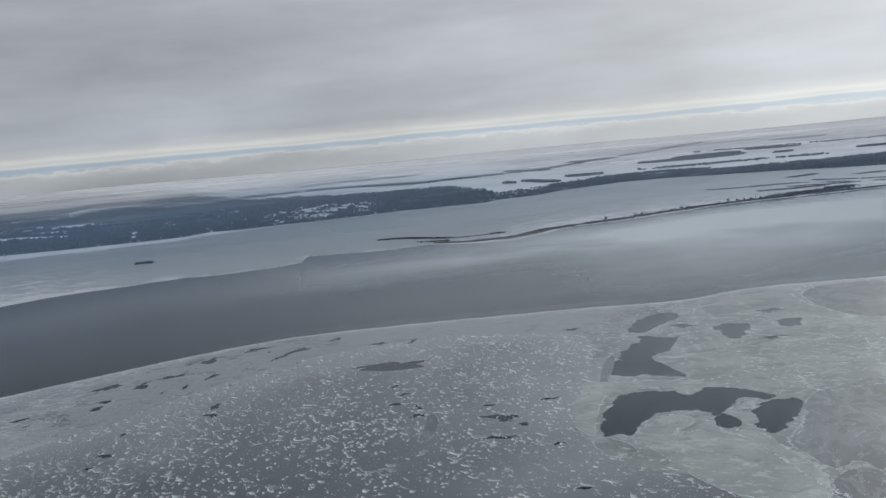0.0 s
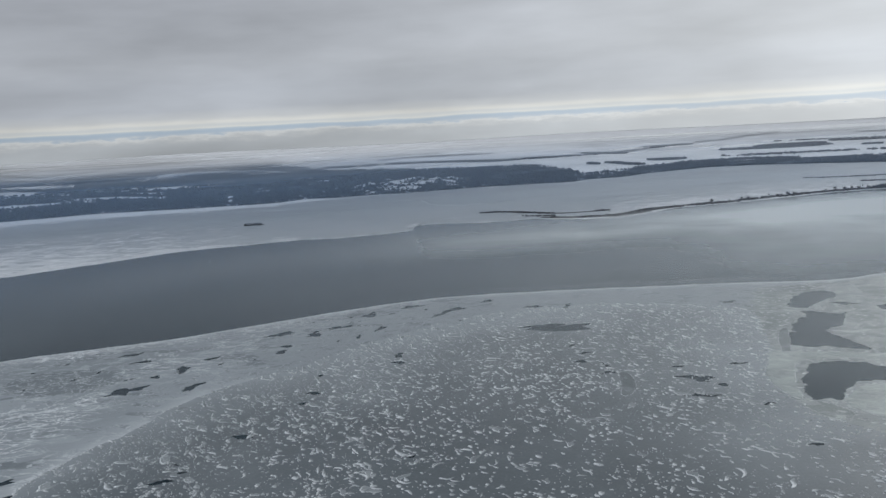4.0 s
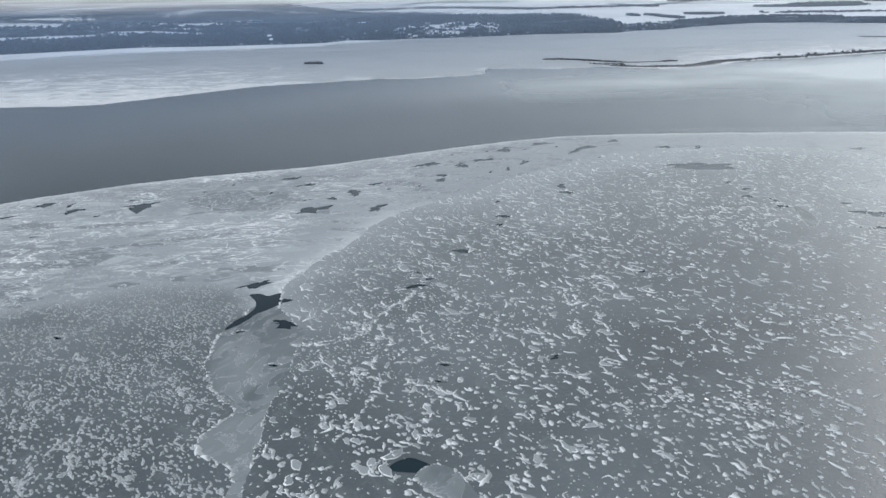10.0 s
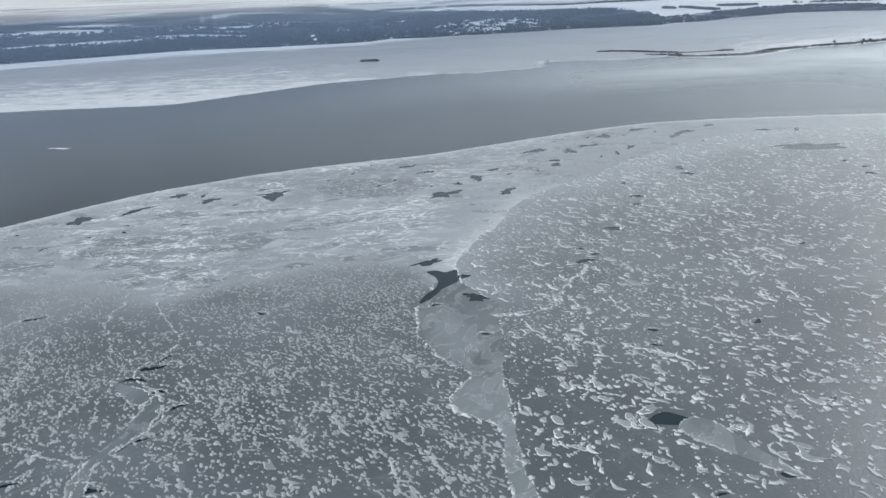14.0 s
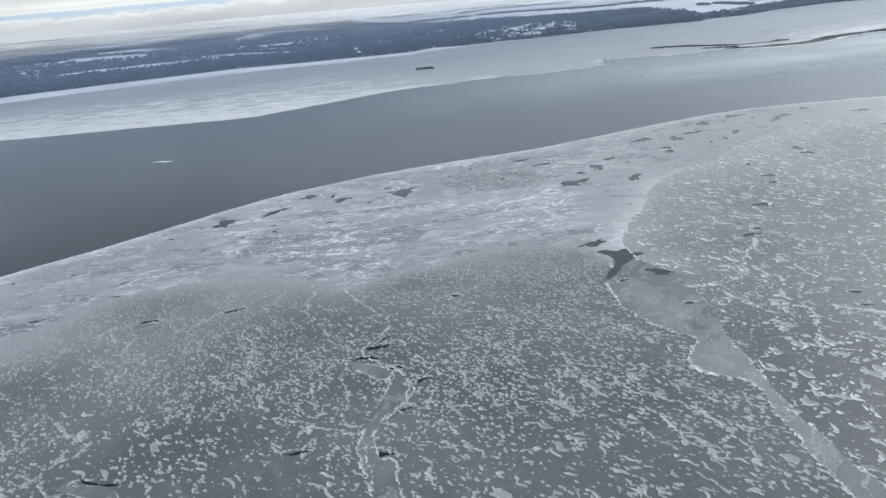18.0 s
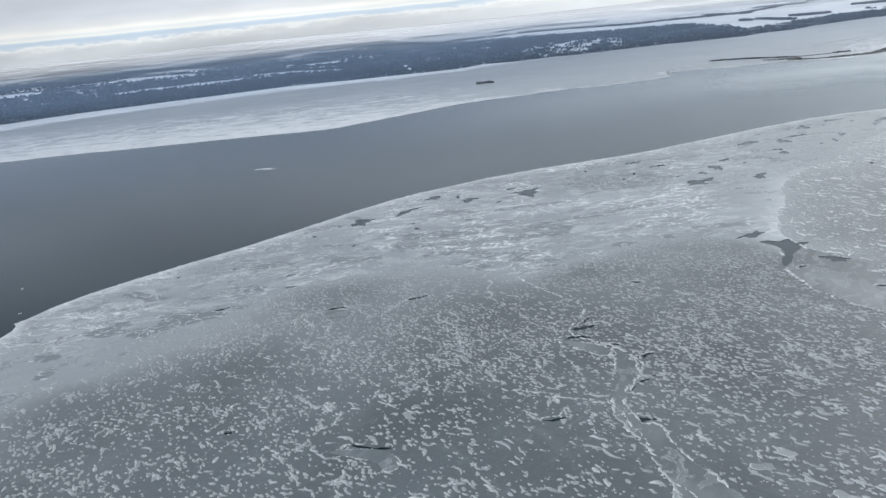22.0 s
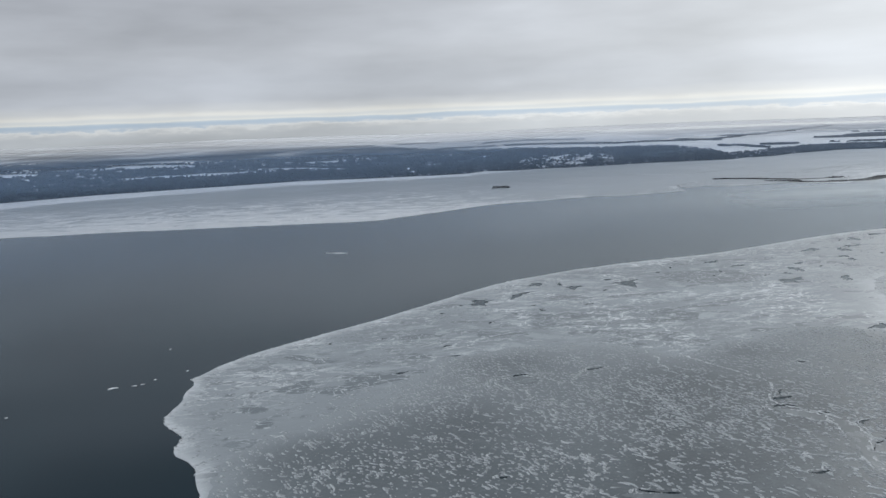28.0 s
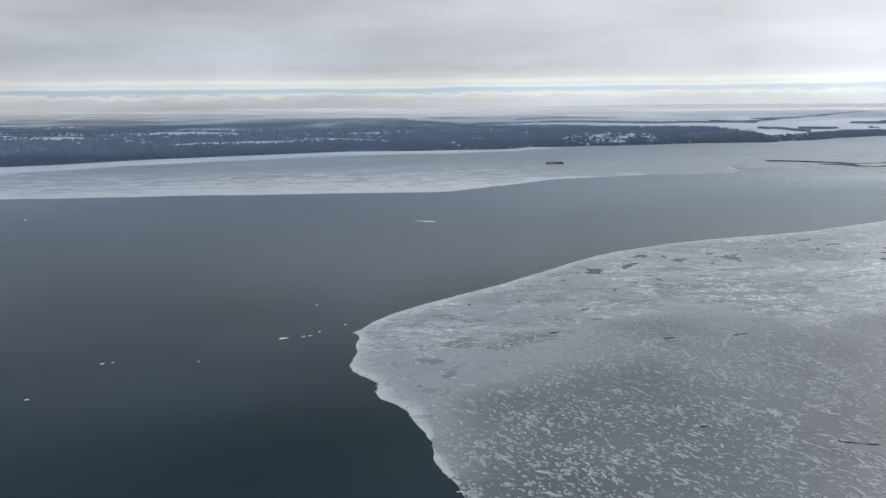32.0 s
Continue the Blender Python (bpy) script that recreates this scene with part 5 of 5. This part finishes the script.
def reeds(line, wide, count, low, high, seed, label, gaps=-0.2):
    """Tufts of dry reeds: thin blades leaning together."""
    rng, verts, faces = np.random.default_rng(seed), [], []
    for _ in range(count):
        i = rng.integers(len(line) - 1)
        q = line[i] + (line[i + 1] - line[i]) * rng.uniform()
        if noise.noise(Vector((q[0] / 45, q[1] / 45, seed))) < gaps:
            continue
        x, y = q + rng.normal(0, wide, 2)
        for _ in range(3):
            a, r, h, lean = rng.uniform(0, 6.28), rng.uniform(0.5, 1.3), rng.uniform(low, high), rng.normal(0, 0.4, 2)
            k = len(verts)
            verts += [(x + r * math.cos(a + b), y + r * math.sin(a + b), 0.1) for b in (0, 2.1, 4.2)] + [(x + lean[0] + r * 0.6 * math.cos(a + b), y + lean[1] + r * 0.6 * math.sin(a + b), 0.1 + h * 0.8) for b in (0, 2.1, 4.2)] + [(x + lean[0] * 1.4, y + lean[1] * 1.4, 0.1 + h)]
            faces += [(k, k + 1, k + 4, k + 3), (k + 1, k + 2, k + 5, k + 4), (k + 2, k, k + 3, k + 5), (k + 3, k + 4, k + 6), (k + 4, k + 5, k + 6), (k + 5, k + 3, k + 6)]
    return tagged(mesh("reed_bed", verts, faces, REEDS), label, "reeds", "reed beds", "stuff")


SPIT = [(-20, 1194), (22, 1180), (60, 1176), (92, 1180), (123, 1207), (150, 1238), (181, 1252), (228, 1271), (290, 1292), (379, 1336), (487, 1380), (595, 1404), (700, 1418), (900, 1436), (1300, 1450)]
spit = wander(SPIT, 8, 2.5, 81)
strip("spit", spit[8:], 10, 0.2, SNOW, "low snowy spit beside the open channel", "bank", 3)
strip("reed_flat", spit[: len(spit) // 5], 15, 0.42, REEDS, "dark matted reed flat on the spit", "reeds", 8)
strip("reed_flat", spit[len(spit) // 5:], 4.0, 0.42, REEDS, "dark matted strip of reeds on the spit", "reeds", 9)
upper = wander([(-92, 1294), (-62, 1284), (-38, 1266), (6, 1240), (49, 1238), (84, 1252)], 6, 2.5, 84)
strip("reed_flat", upper, 7.5, 0.36, REEDS, "ragged dark reed flat frozen in the ice", "reeds", 10)
strip("reed_flat", wander([(86, 1184), (108, 1196), (130, 1216), (152, 1238), (190, 1256)], 5, 2.5, 87), 15, 0.40, REEDS, "broad dark reed flat on the spit", "reeds", 11)
reeds(upper, 5.0, 700, 0.6, 1.5, 90, "dark dry reeds in a ragged bed", -0.2)
reeds(spit[: len(spit) // 6], 5.5, 800, 0.8, 1.8, 91, "dark dry reeds on the tip of the spit", -0.15)
reeds(spit[len(spit) // 6: len(spit) // 4], 6.0, 500, 0.9, 2.0, 92, "broad dark reed bed on the spit", -0.3)
reeds(spit[len(spit) // 4:], 4.0, 2600, 1.2, 3.4, 93, "narrow line of reeds and scrub along the spit", -0.5)
reeds(wander([(560, 1400), (636, 1440), (690, 1455), (740, 1492)], 8, 4, 86), 11.0, 900, 1.5, 4.2, 89, "broad dark scrub and reeds on the spit", -0.3)
STREAKS = ([(-50, 1227), (-30, 1215), (0, 1208)], [(-115, 1293), (-100, 1290), (-92, 1292)], [(511, 1672), (574, 1655), (629, 1649), (696, 1644), (780, 1584)], [(585, 1546), (651, 1537), (720, 1545)], [(640, 1580), (760, 1560), (860, 1540)], [(756, 1676), (854, 1600), (960, 1570)], [(760, 1797), (800, 1815), (827, 1834)], [(824, 1722), (880, 1735), (937, 1738)], [(700, 1500), (850, 1505), (1100, 1500)])
for i, line in enumerate(STREAKS):
    reeds(wander(line, 8, 3, 82 + i), 3.0 if i < 2 else 5.0, 120 if i < 2 else 420, 0.7, 1.8, 94 + i, "dark streak of reeds in the ice", -0.2)
# old snowed-in cracks across the far ice
for i, line in enumerate(([(-206, 1150), (-200, 1178), (-188, 1200), (-160, 1236), (-120, 1240)], [(-330, 1574), (-255, 1582)], [(-232, 1572), (-209, 1485), (-163, 1439), (-93, 1457), (20, 1560)], [(74, 1361), (87, 1417), (131, 1461), (199, 1509)], [(112, 1357), (167, 1426), (220, 1512), (295, 1575), (420, 1660)], [(20, 1392), (50, 1382), (90, 1388)])):
    ridge("snow_ridge", wander(line, 7, 4, 250 + i), 1.7, 0.3, 0.18, 260 + i, -0.35, "thin white line of drifted snow on the far ice", FROST)


def bare_tree(seed, tall):
    """A leafless tree: tapered trunk, limbs, and a ragged crown of many twig clumps."""
    rng = np.random.default_rng(seed)
    root = new("bare_tree")

    def limb(a, b, r0, r1, sides=5):
        d = (b - a).normalized()
        u = d.orthogonal().normalized()
        w = d.cross(u)
        v = [p + (u * math.cos(t) + w * math.sin(t)) * r for p, r in ((a, r0), (b, r1)) for t in (2 * math.pi * i / sides for i in range(sides))]
        return v, [(i, (i + 1) % sides, sides + (i + 1) % sides, sides + i) for i in range(sides)]

    v, f = limb(Vector((0, 0, -0.2)), Vector((0.1, 0, tall * 0.55)), tall * 0.035, tall * 0.016)
    mesh("trunk", v, f, BARK, root)
    tv, tf = [], []
    for i in range(7):
        a = rng.uniform(0, 6.28)
        s = Vector((0.05, 0, tall * rng.uniform(0.25, 0.52)))
        e = s + Vector((math.cos(a) * tall * 0.28, math.sin(a) * tall * 0.28, tall * rng.uniform(0.2, 0.42)))
        v, f = limb(s, e, tall * 0.012, tall * 0.004, 4)
        mesh("limb", v, f, BARK, root)
        for _ in range(16):
            c = s.lerp(e, rng.uniform(0.35, 1.1)) + Vector(rng.normal(0, tall * 0.07, 3))
            size = tall * rng.uniform(0.03, 0.07)
            k = len(tv)
            q = [c + Vector(rng.normal(0, size, 3)) for _ in range(4)]
            tv += q
            tf += [(k, k + 1, k + 2), (k, k + 2, k + 3), (k, k + 3, k + 1), (k + 1, k + 3, k + 2)]
    mesh("crown", tv, tf, TWIGS, root)
    return tagged(root, "bare winter tree standing on the reedy bank", "tree", "trees on the bank")


trees = [bare_tree(200 + i, 7.5 + i) for i in range(4)]
rng_t = np.random.default_rng(9)
spots = [(380 + rng_t.normal(0, 14), 1337 + rng_t.normal(0, 3)) for _ in range(5)] + [(470 + 10 * i + rng_t.normal(0, 4), 1376 + 2.6 * i + rng_t.normal(0, 3)) for i in range(12)] + [(300, 1297), (312, 1300), (250, 1280), (640, 1412), (662, 1414), (690, 1417)]
spots += [(-489 + 2.1 * i, 1262 + rng_t.normal(0, 2)) for i in range(13)]
for i, (x, y) in enumerate(spots):
    m = pose(x, y, 0.25, 0, 0, rng_t.uniform(0, 360)) @ Matrix.Scale((0.5 if i > 22 else 0.8) * rng_t.uniform(0.75, 1.15), 4)
    if i < 4:
        trees[i].matrix_basis = m
    else:
        c = copy_thing(trees[i % 4], pose(0, 0, 0))
        c.matrix_basis = m
strip("islet", wander([(-492, 1261), (-482, 1263), (-472, 1262), (-462, 1261)], 3, 0.8, 85), 2.2, 0.2, REEDS, "tiny reedy islet frozen in the ice", "islet", 5)


reeds(wander([(-490, 1261), (-478, 1263), (-464, 1261)], 3, 0.8, 88), 2.2, 60, 0.6, 1.7, 97, "dark scrub crowding a tiny islet", -0.6)


# ---- houses on the shore ----
def house(seed, wide, deep, tall):
    rng = np.random.default_rng(seed)
    root, w, d = new("house"), wide / 2, deep / 2
    box = lambda x0, y0, z0, x1, y1, z1: ([(x, y, z) for z in (z0, z1) for x, y in ((x0, y0), (x1, y0), (x1, y1), (x0, y1))], [(3, 2, 1, 0), (4, 5, 6, 7), (0, 1, 5, 4), (1, 2, 6, 5), (2, 3, 7, 6), (3, 0, 4, 7)])
    v, f = box(-w, -d, -1.0, w, d, tall)
    v += [(-w, 0, tall + deep * 0.4), (w, 0, tall + deep * 0.4)]
    mesh("wall", v, f[:1] + f[2:] + [(4, 7, 8), (5, 9, 6)], WALLS[seed % 4], root)
    e, r, k = 0.25, tall + deep * 0.4, 0.12
    q = [(-w - e, -d - e, tall - 0.15), (w + e, -d - e, tall - 0.15), (w + e, 0, r), (-w - e, 0, r), (w + e, d + e, tall - 0.15), (-w - e, d + e, tall - 0.15)]
    mesh("roof", q + [(x, y, z + k) for x, y, z in q], [(0, 1, 2, 3), (3, 2, 4, 5), (6, 9, 8, 7), (9, 11, 10, 8), (0, 6, 7, 1), (5, 4, 10, 11), (1, 7, 8, 2), (2, 8, 10, 4), (0, 3, 9, 6), (3, 5, 11, 9)], ROOF, root, None)
    for i in range(3):
        x = -w + wide * (i + 0.5) / 3
        v, f = box(x - 0.22, -d - 0.04, tall * 0.45, x + 0.22, -d + 0.02, tall * 0.8)
        mesh("window", v, f, PANE, root)
    return tagged(root, ("white", "grey", "red brick", "tan")[seed % 4] + " house with a snowy gabled roof by the shore", "house", "shore houses")


models = [house(i, 3.2 + 0.5 * (i % 3), 2.4 + 0.3 * (i % 2), 1.5 + 0.4 * (i % 3)) for i in range(8)]
rng_h = np.random.default_rng(17)
for i in range(96):
    if i < 46:
        x = rng_h.uniform(-900, 300)
        d = 1.25 * float(np.interp(x, [-1400, -900, -620, -500, -430, -300], [120, 85, 55, 60, 22, 6])) + rng_h.uniform(-8, 26)
    elif i < 76:
        x, d = rng_h.normal(-330, 90), rng_h.uniform(60, 200)
    else:
        x, d = rng_h.uniform(60, 420), rng_h.uniform(25, 110)
    y = float(shore_at(x)) + d
    m = pose(x, y, float(height(np.array([x]), np.array([y]))[0]), 0, 0, rng_h.normal(20, 25)) @ Matrix.Scale(rng_h.uniform(0.9, 1.5), 4)
    if i < 8:
        models[i].matrix_basis = m
    else:
        copy_thing(models[i % 8], pose(0, 0, 0)).matrix_basis = m


# ---- mist, with painted haze and glare ----
# a flat translucent sheet that carries mist and painted haze
def mist(name, xs, ys, z, pale, veil, label, mat=MIST_HAZE):
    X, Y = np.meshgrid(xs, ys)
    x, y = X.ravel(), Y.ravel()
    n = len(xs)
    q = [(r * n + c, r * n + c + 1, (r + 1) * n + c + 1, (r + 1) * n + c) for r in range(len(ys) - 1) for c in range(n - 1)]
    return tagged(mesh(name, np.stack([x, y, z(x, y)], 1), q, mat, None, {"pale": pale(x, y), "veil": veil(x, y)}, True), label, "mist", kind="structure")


# white of the far mist, with some pale distance haze painted in
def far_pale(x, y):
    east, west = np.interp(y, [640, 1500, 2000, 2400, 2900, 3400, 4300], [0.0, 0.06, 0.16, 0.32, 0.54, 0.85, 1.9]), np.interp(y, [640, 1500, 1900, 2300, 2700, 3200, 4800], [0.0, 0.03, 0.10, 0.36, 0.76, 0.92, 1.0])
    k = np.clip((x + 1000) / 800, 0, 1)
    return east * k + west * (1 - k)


# blue distance haze, put in as a tint that grows with range
def far_haze(x, y):
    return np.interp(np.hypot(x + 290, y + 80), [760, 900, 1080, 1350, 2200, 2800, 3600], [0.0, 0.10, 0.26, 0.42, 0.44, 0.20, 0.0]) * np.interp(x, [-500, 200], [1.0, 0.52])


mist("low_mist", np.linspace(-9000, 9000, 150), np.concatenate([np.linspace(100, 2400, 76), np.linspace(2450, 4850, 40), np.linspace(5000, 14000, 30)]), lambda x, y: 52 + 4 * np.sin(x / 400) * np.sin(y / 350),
     far_pale, far_haze, "thin cold mist and painted blue distance haze over the far shore and fields")


def eased(v, at, to, reach):
    """np.interp with its corners rounded off."""
    return np.mean([np.interp(v + reach * k / 4, at, to) for k in range(-4, 5)], 0)


# fog over the channel, thickened eastward to paint in the sky's glare
def fog_and_glare(x, y):
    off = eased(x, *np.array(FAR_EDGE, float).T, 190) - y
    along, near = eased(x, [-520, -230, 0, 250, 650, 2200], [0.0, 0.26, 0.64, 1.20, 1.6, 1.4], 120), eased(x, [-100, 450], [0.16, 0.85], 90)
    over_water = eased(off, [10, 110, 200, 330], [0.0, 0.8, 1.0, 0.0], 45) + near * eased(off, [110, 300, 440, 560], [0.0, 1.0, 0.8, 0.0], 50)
    # the second term whitens the near ice as a painted sheen
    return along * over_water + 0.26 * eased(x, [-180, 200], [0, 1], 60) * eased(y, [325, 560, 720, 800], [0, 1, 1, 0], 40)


mist("steam_fog", np.linspace(-800, 2600, 170), np.linspace(320, 1440, 120), lambda x, y: 4.5 + 0 * x, fog_and_glare, lambda x, y: 0 * x, "pale fog over the open channel, with glare on water and ice painted in", FOG_GLARE)
